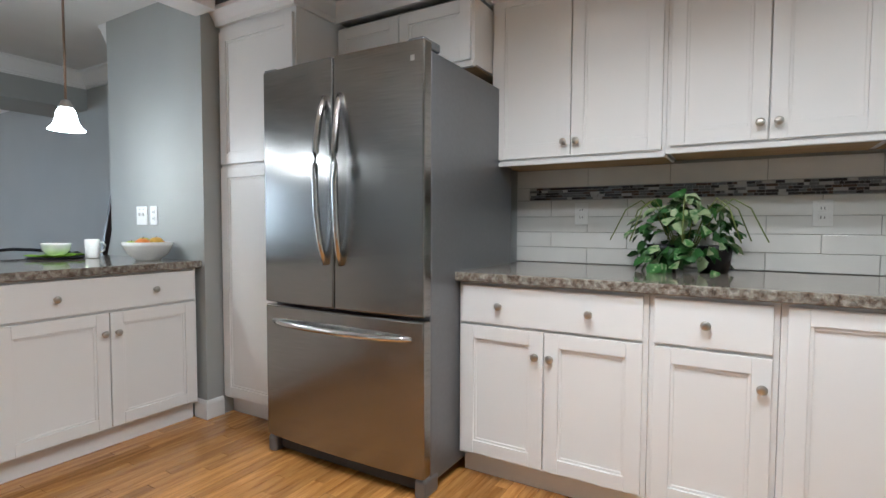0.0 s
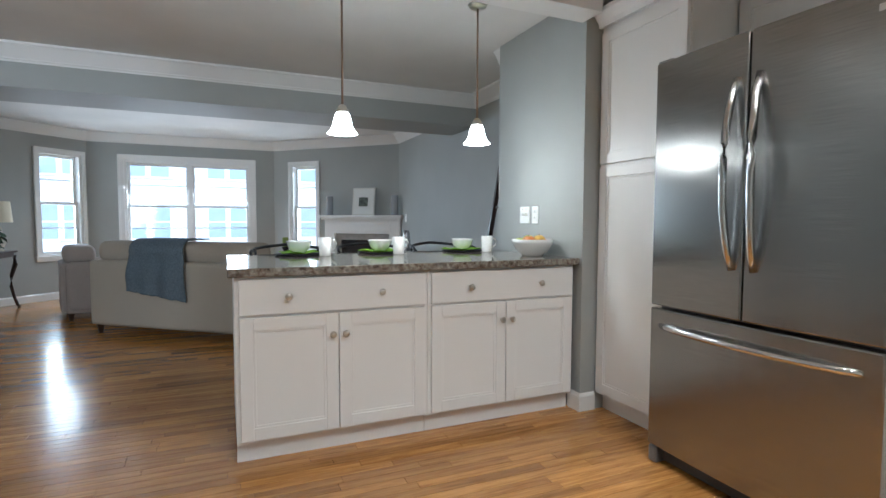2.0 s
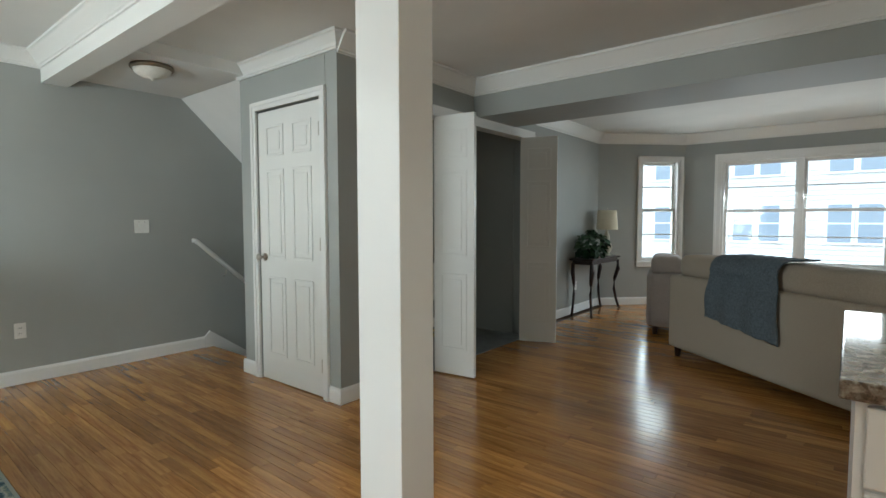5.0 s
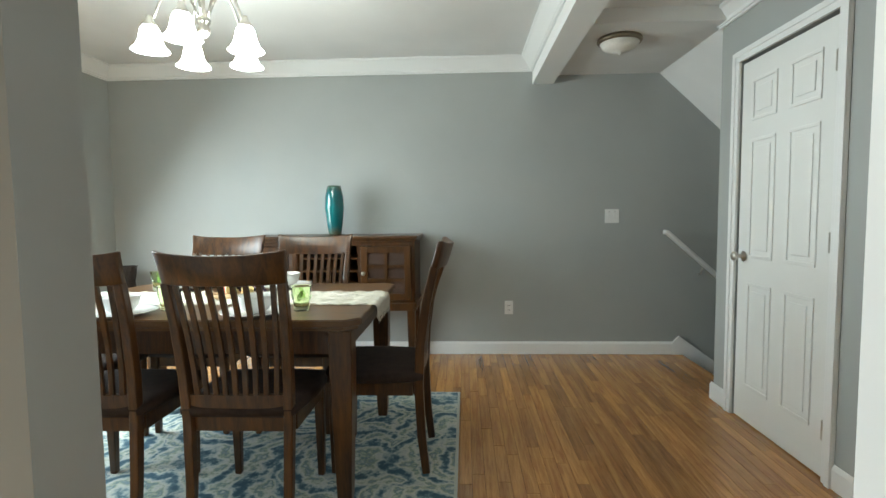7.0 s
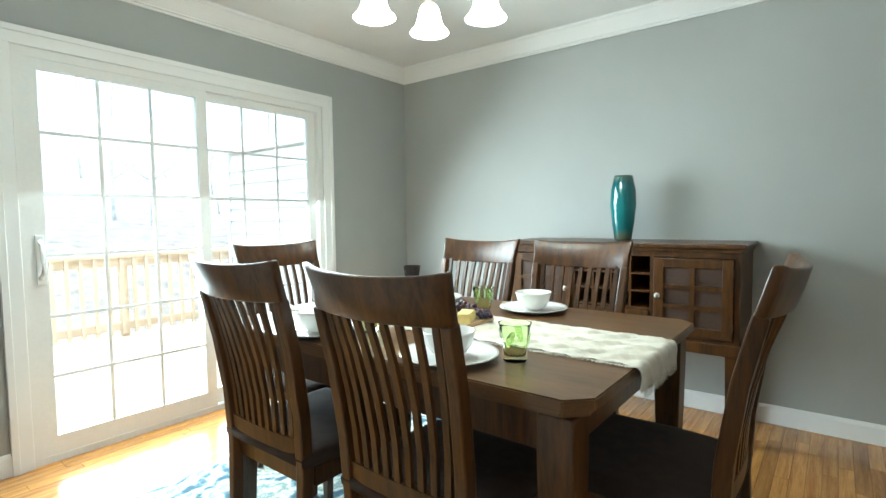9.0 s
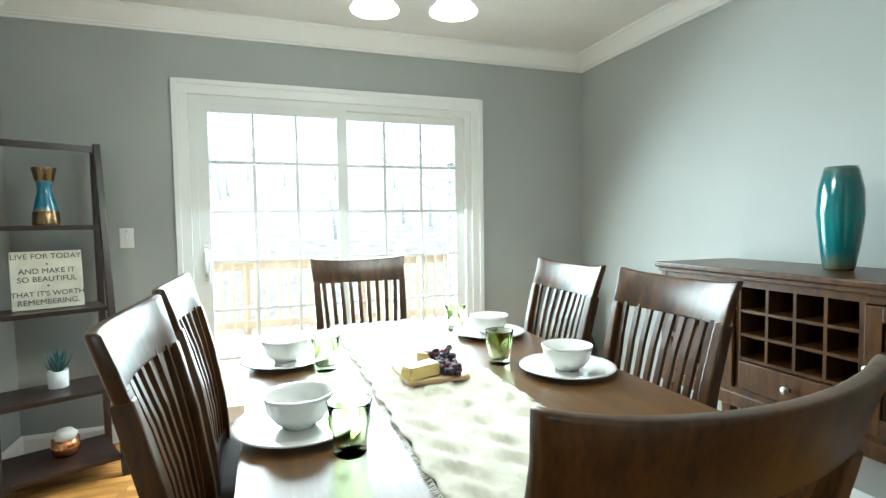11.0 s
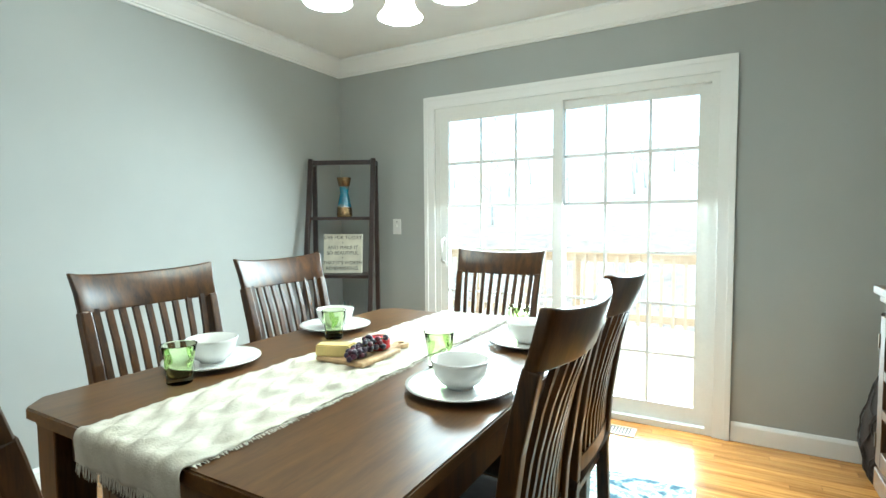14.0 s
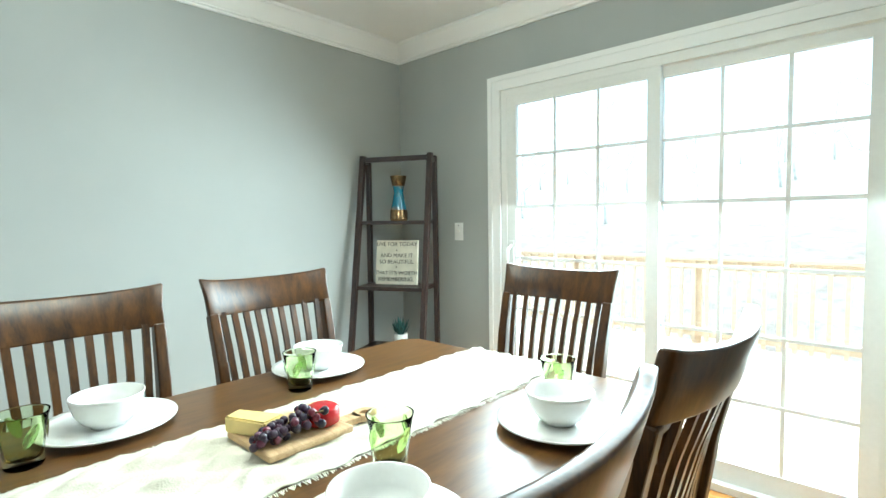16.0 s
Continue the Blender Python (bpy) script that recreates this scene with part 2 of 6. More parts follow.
def part(name, bm, material, parent, label=""):
    ob = new(name, mesh_of(name, bm, material))
    ob.parent = parent
    if label:
        tagged(ob, label)
    return ob


def thing(name, m, label, category, group="", kind=""):
    ob = new(name)
    ob.empty_display_size = 0.1
    ob.matrix_world = m
    return tagged(ob, label, category, group, kind)


def solid(name, bm, material, label, category="", kind="structure", m=None, group=""):
    ob = new(name, mesh_of(name, bm, material))
    if m:
        ob.matrix_world = m
    return tagged(ob, label, category or name.split("_")[0], group, kind)


def soft(ob, width=0.004, segments=2):
    mod = ob.modifiers.new("bevel", "BEVEL")
    mod.width, mod.segments, mod.limit_method, mod.angle_limit = width, segments, "ANGLE", radians(35)
    return ob


def shade(ob, angle=40):
    for p in ob.data.polygons:
        p.use_smooth = True
    return ob


def wall(name, a, b, z0, z1, thick, openings=(), material=None, label="grey painted plasterboard wall"):
    """A wall from plan point a to b, its room face on the line, its body to the right of the way; openings as (from, to, low, high) along it."""
    a, b = Vector((*a, 0)), Vector((*b, 0))
    length = (b - a).length
    bm = bmesh.new()
    x = 0.0
    for lo, hi, zl, zh in sorted(openings):
        if lo > x:
            box(bm, x, -thick, z0, lo, 0, z1)
        if zl > z0:
            box(bm, lo, -thick, z0, hi, 0, zl)
        if zh < z1:
            box(bm, lo, -thick, zh, hi, 0, z1)
        x = hi
    if x < length:
        box(bm, x, -thick, z0, length, 0, z1)
    d = b - a
    m = Matrix.Translation(a) @ Matrix.Rotation(math.atan2(d.y, d.x), 4, "Z")
    return solid(name, bm, material or WALL, label, "wall", m=m)


def moulding(name, path, profile, material, label, category):
    """A moulding along plan points; the profile's (offset, height) pairs stand off to the left of the way, mitred at the turns."""
    pts = [Vector(p) for p in path]
    bm = bmesh.new()
    rings = []
    for k, p in enumerate(pts):
        d0 = (pts[k] - pts[k - 1]).normalized() if k else (pts[1] - pts[0]).normalized()
        d1 = (pts[k + 1] - pts[k]).normalized() if k + 1 < len(pts) else d0
        n0, n1 = Vector((-d0.y, d0.x)), Vector((-d1.y, d1.x))
        mid = (n0 + n1).normalized()
        mid /= max(0.3, mid.dot(n1))
        rings.append([bm.verts.new((p.x + mid.x * o, p.y + mid.y * o, z)) for o, z in profile])
    for a, b in zip(rings, rings[1:]):
        for i in range(len(profile)):
            j = (i + 1) % len(profile)
            bm.faces.new((a[i], a[j], b[j], b[i]))
    bm.faces.new(rings[0])
    bm.faces.new(list(reversed(rings[-1])))
    bmesh.ops.recalc_face_normals(bm, faces=bm.faces)
    return solid(name, bm, material, label, category)


def crown_profile(top, drop=0.115, out=0.10):
    t = top - 0.002
    return [(0.002, t), (out, t), (out, t - 0.016), (out - 0.012, t - 0.022), (out * 0.62, t - drop * 0.42), (out * 0.36, t - drop * 0.68), (0.024, t - drop * 0.80), (0.024, t - drop * 0.86), (0.014, t - drop * 0.9), (0.014, t - drop), (0.002, t - drop)]


def base_profile(h=0.11):
    return [(0.002, 0.002), (0.016, 0.002), (0.016, h - 0.02), (0.011, h - 0.008), (0.006, h), (0.002, h)]


# ---- large structure ----
CD, CH = 2.50, 2.44  # ceilings: dining and kitchen, hall and living room
wall("wall_west", (-4.88, 7.2), (-4.88, -4.0), -2.6, 2.6, 0.12)
wall("wall_south_dining", (-4.88, -3.88), (-1.13, -3.88), 0, 2.6, 0.14, [(0.925, 2.735, -0.001, 2.04)])
wall("wall_south_kitchen", (-1.13, -3.88), (2.84, -3.88), 0, 2.6, 0.14)
solid("wall_dining_east", boxes((-1.247, -3.88, 0, -1.13, -1.32, CD)), WALL, "grey painted partition between dining room and kitchen", "wall")
wall("wall_east_kitchen", (2.84, -3.88), (2.84, -0.10), 0, 2.6, 0.12)
solid("wall_peninsula", boxes((1.87, -0.10, 0, 2.96, 0.895, 2.6)), WALL, "grey painted wall block at the end of the peninsula", "wall")
wall("wall_east_living", (2.39, 0.895), (2.39, 4.88), 0, 2.6, 0.12)
DIAG = math.sqrt(2)
wall("wall_bay_right", (2.39, 4.88), (0.72, 6.55), 0, 2.6, 0.15, [((2.39 - 1.335) * DIAG, (2.39 - 0.975) * DIAG, 0.61, 2.05)])
wall("wall_bay_centre", (0.72, 6.55), (-1.93, 6.55), 0, 2.6, 0.15, [(0.376, 2.176, 0.61, 2.045)])
wall("wall_bay_left", (-1.93, 6.55), (-2.63, 5.85), 0, 2.6, 0.15, [(0.0575 * DIAG, 0.4725 * DIAG, 0.61, 2.08)])
wall("wall_bay_return", (-2.63, 5.85), (-2.85, 5.63), 0, 2.6, 0.12)
wall("wall_living_west", (-2.85, 5.63), (-2.85, 3.432), 0, 2.6, 0.12)
solid("wall_laundry_north", boxes((-3.74, 3.32, 0, -2.852, 3.43, CH), (-2.849, 3.32, 0, -2.652, 3.43, CH)), WALL, "grey painted laundry closet side wall", "wall")
solid("wall_laundry_east", boxes((-2.77, 0.79, 0, -2.65, 1.72, CH), (-2.77, 1.72, 2.08, -2.65, 3.318, CH)), WALL, "grey painted closet wall with thermostat", "wall")
solid("wall_closet_front", boxes((-3.74, 0.79, 0, -3.598, 0.88, CH), (-2.818, 0.79, 0, -2.772, 0.88, CH), (-3.598, 0.79, 2.06, -2.818, 0.88, CH)), WALL, "grey painted closet front wall", "wall")
solid("wall_stair_east", boxes((-3.85, 0.80, -2.6, -3.742, 7.0, 2.6)), WALL, "grey painted wall beside the stairs", "wall")
solid("wall_laundry_south", boxes((-3.74, 1.60, 0, -2.772, 1.70, CH)), WALL, "grey painted laundry closet side wall", "wall")
solid("wall_stair_end", boxes((-4.88, 5.2, -2.6, -3.852, 5.3, 2.6)), WALL, "grey painted wall at the foot of the stairs", "wall")
solid("ceiling_dining", boxes((-4.88, -3.88, CD, 2.84, -0.17, CD + 0.12)), CEIL, "white painted flat ceiling", "ceiling")
solid("ceiling_living", boxes((-4.88, -0.17, CH, 2.96, 7.0, CH + 0.12)), CEIL, "white painted flat ceiling", "ceiling")
solid("ceiling_stairs", boxes((-4.88, -0.06, 2.35, -3.742, 0.80, CH - 0.001)), CEIL, "white painted lower ceiling beside the stairs", "ceiling")
solid("beam_dining", boxes((-4.88, -0.235, 2.28, 1.868, -0.065, CD - 0.001)), TRIM, "white painted boxed ceiling beam", "beam")
solid("beam_living", boxes((-2.65, 2.31, 2.125, 2.39, 2.92, CH - 0.001)), WALL, "grey painted dropped ceiling beam", "beam")
# sloped soffit of the upper stairs
bm = bmesh.new()
sv = [bm.verts.new(p) for p in ((-4.88, 0.802, 2.35), (-3.744, 0.802, 2.35), (-3.744, 3.6, -0.26), (-4.88, 3.6, -0.26), (-4.88, 1.2, 2.437), (-3.744, 1.2, 2.437), (-3.744, 4.0, -0.26), (-4.88, 4.0, -0.26))]
for f in ((0, 1, 2, 3), (7, 6, 5, 4), (0, 3, 7, 4), (1, 5, 6, 2), (3, 2, 6, 7), (0, 4, 5, 1)):
    bm.faces.new([sv[i] for i in f])
bmesh.ops.recalc_face_normals(bm, faces=bm.faces)
solid("stair_soffit", bm, CEIL, "white sloped soffit under the upper stairs", "soffit")
# square post
post = solid("post", boxes((-1.25, -0.285, 0, -1.065, -0.135, 2.281)), TRIM, "white painted square structural post", "post")
soft(post, 0.003)

# crowns and baseboards
moulding("crown_dining", [(-1.247, -1.32), (-1.247, -3.88), (-4.88, -3.88), (-4.88, -0.235), (1.868, -0.235)][::-1], crown_profile(CD), TRIM, "white crown moulding round the dining ceiling", "crown moulding")
moulding("crown_beam", [(-2.65, 0.79), (-2.65, 2.31), (2.39, 2.31), (2.39, 0.895), (1.87, 0.895)][::-1], crown_profile(CH, 0.13), TRIM, "white crown moulding along the hall beam", "crown moulding")
moulding("crown_living", [(-2.85, 2.92), (-2.85, 5.63), (-2.63, 5.85), (-1.93, 6.55), (0.72, 6.55), (2.39, 4.88), (2.39, 2.92)][::-1], crown_profile(CH, 0.14), TRIM, "white crown moulding round the bay", "crown moulding")
moulding("crown_closet", [(-3.85, 0.79), (-2.65, 0.79), (-2.65, 0.81)][::-1], crown_profile(CH, 0.11, 0.07), TRIM, "white crown moulding over the closet", "crown moulding")
for k, pts in enumerate([[(-1.247, -1.32), (-1.247, -3.88), (-2.065, -3.88)], [(-4.045, -3.88), (-4.88, -3.88), (-4.88, 0.95)], [(-1.13, -3.88), (-1.13, -1.32), (-1.247, -1.32)],
                         [(-3.85, 0.79), (-3.66, 0.79)], [(-2.756, 0.79), (-2.65, 0.79), (-2.65, 1.66)], [(-2.85, 3.32), (-2.85, 5.63), (-2.63, 5.85), (-1.93, 6.55), (0.72, 6.55), (1.24, 6.03)],
                         [(2.38, 4.89), (2.39, 0.895)], [(1.87, -0.003), (1.87, -0.10), (1.97, -0.10)], [(-3.74, 1.70), (-3.74, 3.32)]]):
    moulding("baseboard", pts[::-1], base_profile(), TRIM, "white painted wooden baseboard", "baseboard")
solid("subfloor", boxes((-5.0, -4.02, -0.20, 3.0, 1.0, -0.012), (-3.742, 1.0, -0.20, 3.0, 7.0, -0.012)), GAP, "wooden subfloor under the strips", "floor")

# ---- doors and windows ----
def casing(parent_name, width, height, low, m, label, wide=0.085, sill=False):
    """Painted casing round an opening; local x along the wall, y out into the room, z up; low: height of the foot."""
    th = thing(parent_name, m, label, "casing" if not sill else "window casing", kind="structure")
    for a, b in ((-width / 2 - wide, -width / 2), (width / 2, width / 2 + wide)):
        bm = boxes((a, 0.002, low, b, 0.018, height), (a if a < 0 else b - 0.03, 0.018, low, a + 0.03 if a < 0 else b, 0.026, height + wide - 0.002), bevel=0.002)
        part("side_casing", bm, TRIM, th)
    part("head_casing", boxes((-width / 2 - wide, 0.002, height, width / 2 + wide, 0.018, height + wide), (-width / 2 - wide + 0.03, 0.018, height + wide - 0.03, width / 2 + wide - 0.03, 0.026, height + wide), bevel=0.002), TRIM, th)
    if sill:
        part("sill_casing", boxes((-width / 2 - wide, 0.002, low - 0.06, width / 2 + wide, 0.018, low), bevel=0.002), TRIM, th)
        part("window_sill", boxes((-width / 2 - wide - 0.015, 0.002, low - 0.004, width / 2 + wide + 0.015, 0.035, low + 0.016), bevel=0.003), TRIM, th)
    return th


def pane_glass(parent, x0, z0, x1, z1, y):
    g = part("pane", boxes((x0, y - 0.003, z0, x1, y + 0.003, z1)), GLASS, parent)
    g.visible_shadow = False
    return g


def sash_window(name, m, width, low, high, units, label, depth=0.15):
    """Double-hung windows in one opening, local y into the room."""
    th = thing(name, m, label, "window", kind="structure")
    w = width / units
    part("window_frame", boxes((-width / 2, -depth, low, -width / 2 + 0.03, 0, high), (width / 2 - 0.03, -depth, low, width / 2, 0, high), (-width / 2 + 0.03, -depth, high - 0.03, width / 2 - 0.03, 0, high), (-width / 2 + 0.03, -depth, low, width / 2 - 0.03, 0, low + 0.03)), TRIM, th)
    for u in range(units):
        x0, x1 = -width / 2 + u * w + 0.03, -width / 2 + (u + 1) * w - 0.03
        if u:
            part("mullion", boxes((x0 - 0.06, -depth + 0.01, low + 0.03, x0, -0.02, high - 0.03), bevel=0.003), TRIM, th)
        mid = (low + high) / 2 + 0.02
        for name2, z0, z1, y in (("lower_sash", low + 0.03, mid + 0.02, -0.07), ("upper_sash", mid - 0.02, high - 0.03, -0.11)):
            s = part(name2, boxes((x0, y - 0.018, z0, x0 + 0.035, y + 0.018, z1), (x1 - 0.035, y - 0.018, z0, x1, y + 0.018, z1), (x0 + 0.035, y - 0.018, z1 - 0.04, x1 - 0.035, y + 0.018, z1), (x0 + 0.035, y - 0.018, z0, x1 - 0.035, y + 0.018, z0 + 0.04)), TRIM, th)
            pane_glass(s, x0 + 0.035, z0 + 0.04, x1 - 0.035, z1 - 0.04, y)
            zm = (z0 + z1) / 2
            part("muntin", boxes((x0 + 0.035, y + 0.004, zm - 0.008, x1 - 0.035, y + 0.012, zm + 0.008)), TRIM, s)
    return th


def facing(x, y, yaw):
    return pose(x, y, 0, 0, 0, yaw)


sash_window("window_1", facing(-0.556, 6.55, 180), 1.80, 0.61, 2.045, 2, "white double-hung twin window with mullion in the bay")
casing("window_casing", 1.80, 2.045, 0.61, facing(-0.556, 6.55, 180), "white painted window casing", sill=True)
sash_window("window_2", facing(-2.195, 6.285, 225), 0.585, 0.61, 2.08, 1, "white double-hung window in the angled bay wall")
casing("window_casing", 0.585, 2.08, 0.61, facing(-2.195, 6.285, 225), "white painted window casing", wide=0.05, sill=True)
sash_window("window_3", facing(1.155, 6.115, 135), 0.51, 0.61, 2.05, 1, "white double-hung window in the angled bay wall")
casing("window_casing", 0.51, 2.05, 0.61, facing(1.155, 6.115, 135), "white painted window casing", wide=0.05, sill=True)

# sliding door to the deck
casing("door_casing", 1.81, 2.04, 0.0, facing(-3.05, -3.88, 0), "white painted casing of the sliding glass door")
slide = thing("door_1", facing(-3.05, -3.88, 0), "white sliding glass patio door with grilles, closed", "sliding door", kind="structure")
part("door_frame", boxes((-0.905, -0.14, 0, -0.865, 0.0, 2.04), (0.865, -0.14, 0, 0.905, 0.0, 2.04), (-0.865, -0.14, 1.995, 0.865, 0.0, 2.04), (-0.865, -0.14, 0.0, 0.865, 0.0, 0.035)), PLASTIC, slide)
for nm, x0, x1, y in (("fixed_panel", -0.865, 0.03, -0.060), ("sliding_panel", -0.03, 0.865, -0.022)):
    pn = part(nm, boxes((x0, y - 0.018, 0.035, x0 + 0.062, y + 0.018, 1.995), (x1 - 0.062, y - 0.018, 0.035, x1, y + 0.018, 1.995), (x0 + 0.062, y - 0.018, 1.945, x1 - 0.062, y + 0.018, 1.995), (x0 + 0.062, y - 0.018, 0.035, x1 - 0.062, y + 0.018, 0.13)), PLASTIC, slide)
    pane_glass(pn, x0 + 0.062, 0.13, x1 - 0.062, 1.945, y)
    gw, gh = (x1 - x0 - 0.124) / 3, 1.815 / 6
    for k in (1, 2):
        gx = x0 + 0.062 + gw * k
        part("muntin", boxes((gx - 0.008, y + 0.006, 0.13, gx + 0.008, y + 0.012, 1.945)), PLASTIC, pn)
    for k in range(1, 6):
        part("muntin", boxes((x0 + 0.062, y + 0.0125, 0.13 + gh * k - 0.008, x1 - 0.062, y + 0.018, 0.13 + gh * k + 0.008)), PLASTIC, pn)
hb = part("door_handle", boxes((0.815, -0.0035, 0.90, 0.85, 0.006, 1.14), bevel=0.003), PLASTIC, slide, "white pull handle")
part("grip", tube([(0.833, 0.004, 0.93), (0.833, 0.042, 0.95), (0.833, 0.048, 1.02), (0.833, 0.042, 1.09), (0.833, 0.004, 1.11)], 0.011), PLASTIC, hb)


def panel_door(parent, width, height, t=0.036, cols=2, name="door_leaf"):
    """Moulded six-panel leaf: x across, y thickness, z up from 0."""
    leaf = part(name, boxes((0, -t, 0, width, 0, height)), DOORP, parent)
    st = 0.105 if cols == 2 else 0.06
    w = (width - st * (cols + 1)) / cols
    for c in range(cols):
        x = st + c * (w + st)
        for z0, z1 in ((0.20, 0.80), (0.94, 1.60), (1.70, height - 0.11)):
            bm = bmesh.new()
            for y, s in ((0.001, 1), (-t - 0.001, -1)):
                for a in ((x, z0, x + w, z0 + 0.018), (x, z1 - 0.018, x + w, z1), (x, z0 + 0.018, x + 0.018, z1 - 0.018), (x + w - 0.018, z0 + 0.018, x + w, z1 - 0.018)):
                    box(bm, a[0], y, a[1], a[2], y + s * 0.006, a[3], bevel=0.0025)
                box(bm, x + 0.045, y, z0 + 0.045, x + w - 0.045, y + s * 0.005, z1 - 0.045, bevel=0.0025)
            part("panel", bm, DOORP, leaf)
    return leaf


# closet door
casing("door_casing", 0.78, 2.06, 0.0, facing(-3.208, 0.79, 180), "white painted casing of the closet door", wide=0.06)
cd = thing("door_2", pose(-3.588, 0.81, 0.008, 0, 0, 0), "white six-panel closet door, closed", "door", kind="structure")
leaf = panel_door(cd, 0.76, 2.035)
leaf.location = (0, 0.02, 0)
for z in (0.22, 1.06, 1.84):
    part("hinge", boxes((0.746, -0.030, z - 0.045, 0.765, -0.012, z + 0.045), bevel=0.002), NICKEL, cd, "brushed nickel hinge")
kb = part("door_handle", lathe([(0.0, 0), (0.028, 0), (0.030, 0.006), (0.012, 0.012), (0.011, 0.035), (0.024, 0.045), (0.027, 0.058), (0.02, 0.068), (0, 0.07)], 20), NICKEL, cd, "brushed nickel door knob")
kb.matrix_basis = pose(0.068, -0.02, 0.945, 90, 0, 0)

# folding laundry doors
solid("bifold_header", boxes((-2.648, 1.70, 2.045, -2.60, 3.33, 2.13), (-2.74, 1.72, 2.05, -2.6485, 3.318, 2.079)), TRIM, "white painted track header over the folding doors", "door header")
for k, (x, y, a) in enumerate(((-2.61, 1.80, 4), (-2.62, 3.13, 18))):
    bf = thing("door_%d" % (3 + k), pose(x, y, 0.012, 0, 0, a), "white panelled folding laundry door, folded open", "folding door", kind="structure")
    for s in (0, 1):
        lf = panel_door(bf, 0.36, 2.03, 0.03, 1)
        lf.matrix_basis = pose(-0.02, 0.0 - s * 0.036 - 0.002, 0, 0, 0, 3 if s else -2)
# laundry closet contents
solid("laundry_floor", boxes((-3.735, 1.702, -0.01, -2.655, 3.318, 0.004)), plain("vinyl_floor", (0.16, 0.17, 0.17), 0.35, vary=0.25, grain=9), "grey vinyl floor of the laundry closet", "floor")
ob = thing("utility_panel", pose(-3.738, 2.95, 0.32, 0, 0, 90), "white plastic access panel on the laundry wall", "wall panel")
part("panel", boxes((-0.13, -0.03, 0, 0.13, -0.002, 0.42), bevel=0.006), PLASTIC, ob)
for x in (-0.15, 0.131):
    part("frame", boxes((x, -0.012, -0.02, x + 0.019, -0.002, 0.44)), PLASTIC, ob)
ob = thing("hose", pose(-3.45, 2.75, 0.004), "yellow coiled hose on the laundry floor", "hose")
part("coil", tube([(0.14 * math.cos(a) + a * 0.004, 0.14 * math.sin(a) + a * 0.004, 0.012 + a * 0.0015) for a in [k * 0.4 for k in range(30)]], 0.010), plain("yellow_rubber", (0.5, 0.36, 0.03), 0.5), ob)

# ---- stairs going down ----
stairs = thing("stairs", pose(-4.365, 1.0, 0), "wooden staircase going down between grey walls", "stairs", kind="structure")
for k in range(11):
    part("step", boxes((-0.512, 0.0 + 0.26 * k, -0.19 * (k + 1) - 0.03, 0.512, 0.285 + 0.26 * k, -0.19 * (k + 1)), bevel=0.006), CHERRY_X, stairs)
    part("riser", boxes((-0.512, 0.26 * k - 0.018, -0.19 * (k + 1), 0.512, 0.26 * k, -0.19 * k - 0.032 if k else -0.02)), TRIM, stairs)
bm = bmesh.new()
v = [bm.verts.new(p) for p in ((-0.5135, -0.05, 0.11), (-0.5135, 0.0, 0.16), (-0.5135, 2.9, -1.95), (-0.5135, 2.9, -2.2), (-0.5135, -0.05, 0.0))]
bm.faces.new(v)
ex = bmesh.ops.extrude_face_region(bm, geom=list(bm.faces))
bmesh.ops.translate(bm, verts=[e for e in ex["geom"] if isinstance(e, bmesh.types.BMVert)], vec=(0.018, 0, 0))
bmesh.ops.recalc_face_normals(bm, faces=bm.faces)
part("skirt_board", bm, TRIM, stairs)
hr = thing("handrail", pose(-4.80, 0.83, 1.045), "white painted wooden stair handrail on metal brackets", "handrail")
part("rail", tube([(0, 0, 0), (0, 0.03, -0.005), (0, 1.6, -1.39)], 0.021, 10), TRIM, hr)
for d in (0.32, 1.2):
    part("bracket", tube([(-0.078, d, -0.87 * d - 0.08), (-0.03, d, -0.87 * d - 0.075), (0, d, -0.87 * d - 0.02)], 0.007), NICKEL, hr)

# ---- kitchen cabinets ----
KNOB = None


def knob(parent, x, y, z):
    global KNOB
    if KNOB is None:
        KNOB = mesh_of("knob", lathe([(0, 0), (0.008, 0), (0.006, 0.012), (0.009, 0.017), (0.016, 0.021), (0.017, 0.026), (0.012, 0.031), (0, 0.032)], 16), NICKEL)
    ob = new("knob", KNOB)
    ob.parent = parent
    ob.matrix_basis = pose(x, y, z, 90, 0, 0)
    return tagged(ob, "round brushed nickel knob")


def shaker(parent, name, x0, z0, x1, z1, y, rail=0.058, flat=False, t=0.019):
    """A cabinet front standing on the plane y, facing -y; framed with a recessed field, or flat."""
    if flat:
        return part(name, boxes((x0, y - t, z0, x1, y, z1), bevel=0.003), CAB, parent)
    leaf = part(name, boxes((x0 + rail - 0.002, y - 0.008, z0 + rail - 0.002, x1 - rail + 0.002, y - 0.001, z1 - rail + 0.002)), CAB, parent)
    e, s = rail, 0.012
    for nm, b, c in (("stile", (x0, z0, x0 + e, z1), (x0 + e, z0 + e, x0 + e + s, z1 - e)), ("stile", (x1 - e, z0, x1, z1), (x1 - e - s, z0 + e, x1 - e, z1 - e)),
                     ("rail", (x0 + e, z1 - e, x1 - e, z1), (x0 + e + s, z1 - e - s, x1 - e - s, z1 - e)), ("rail", (x0 + e, z0, x1 - e, z0 + e), (x0 + e + s, z0 + e, x1 - e - s, z0 + e + s))):
        bm = bmesh.new()
        box(bm, b[0], y - t, b[1], b[2], y, b[3], bevel=0.002)
        box(bm, c[0], y - 0.013, c[1], c[2], y - 0.008, c[3], bevel=0.002)
        part(nm, bm, CAB, leaf)
    return leaf


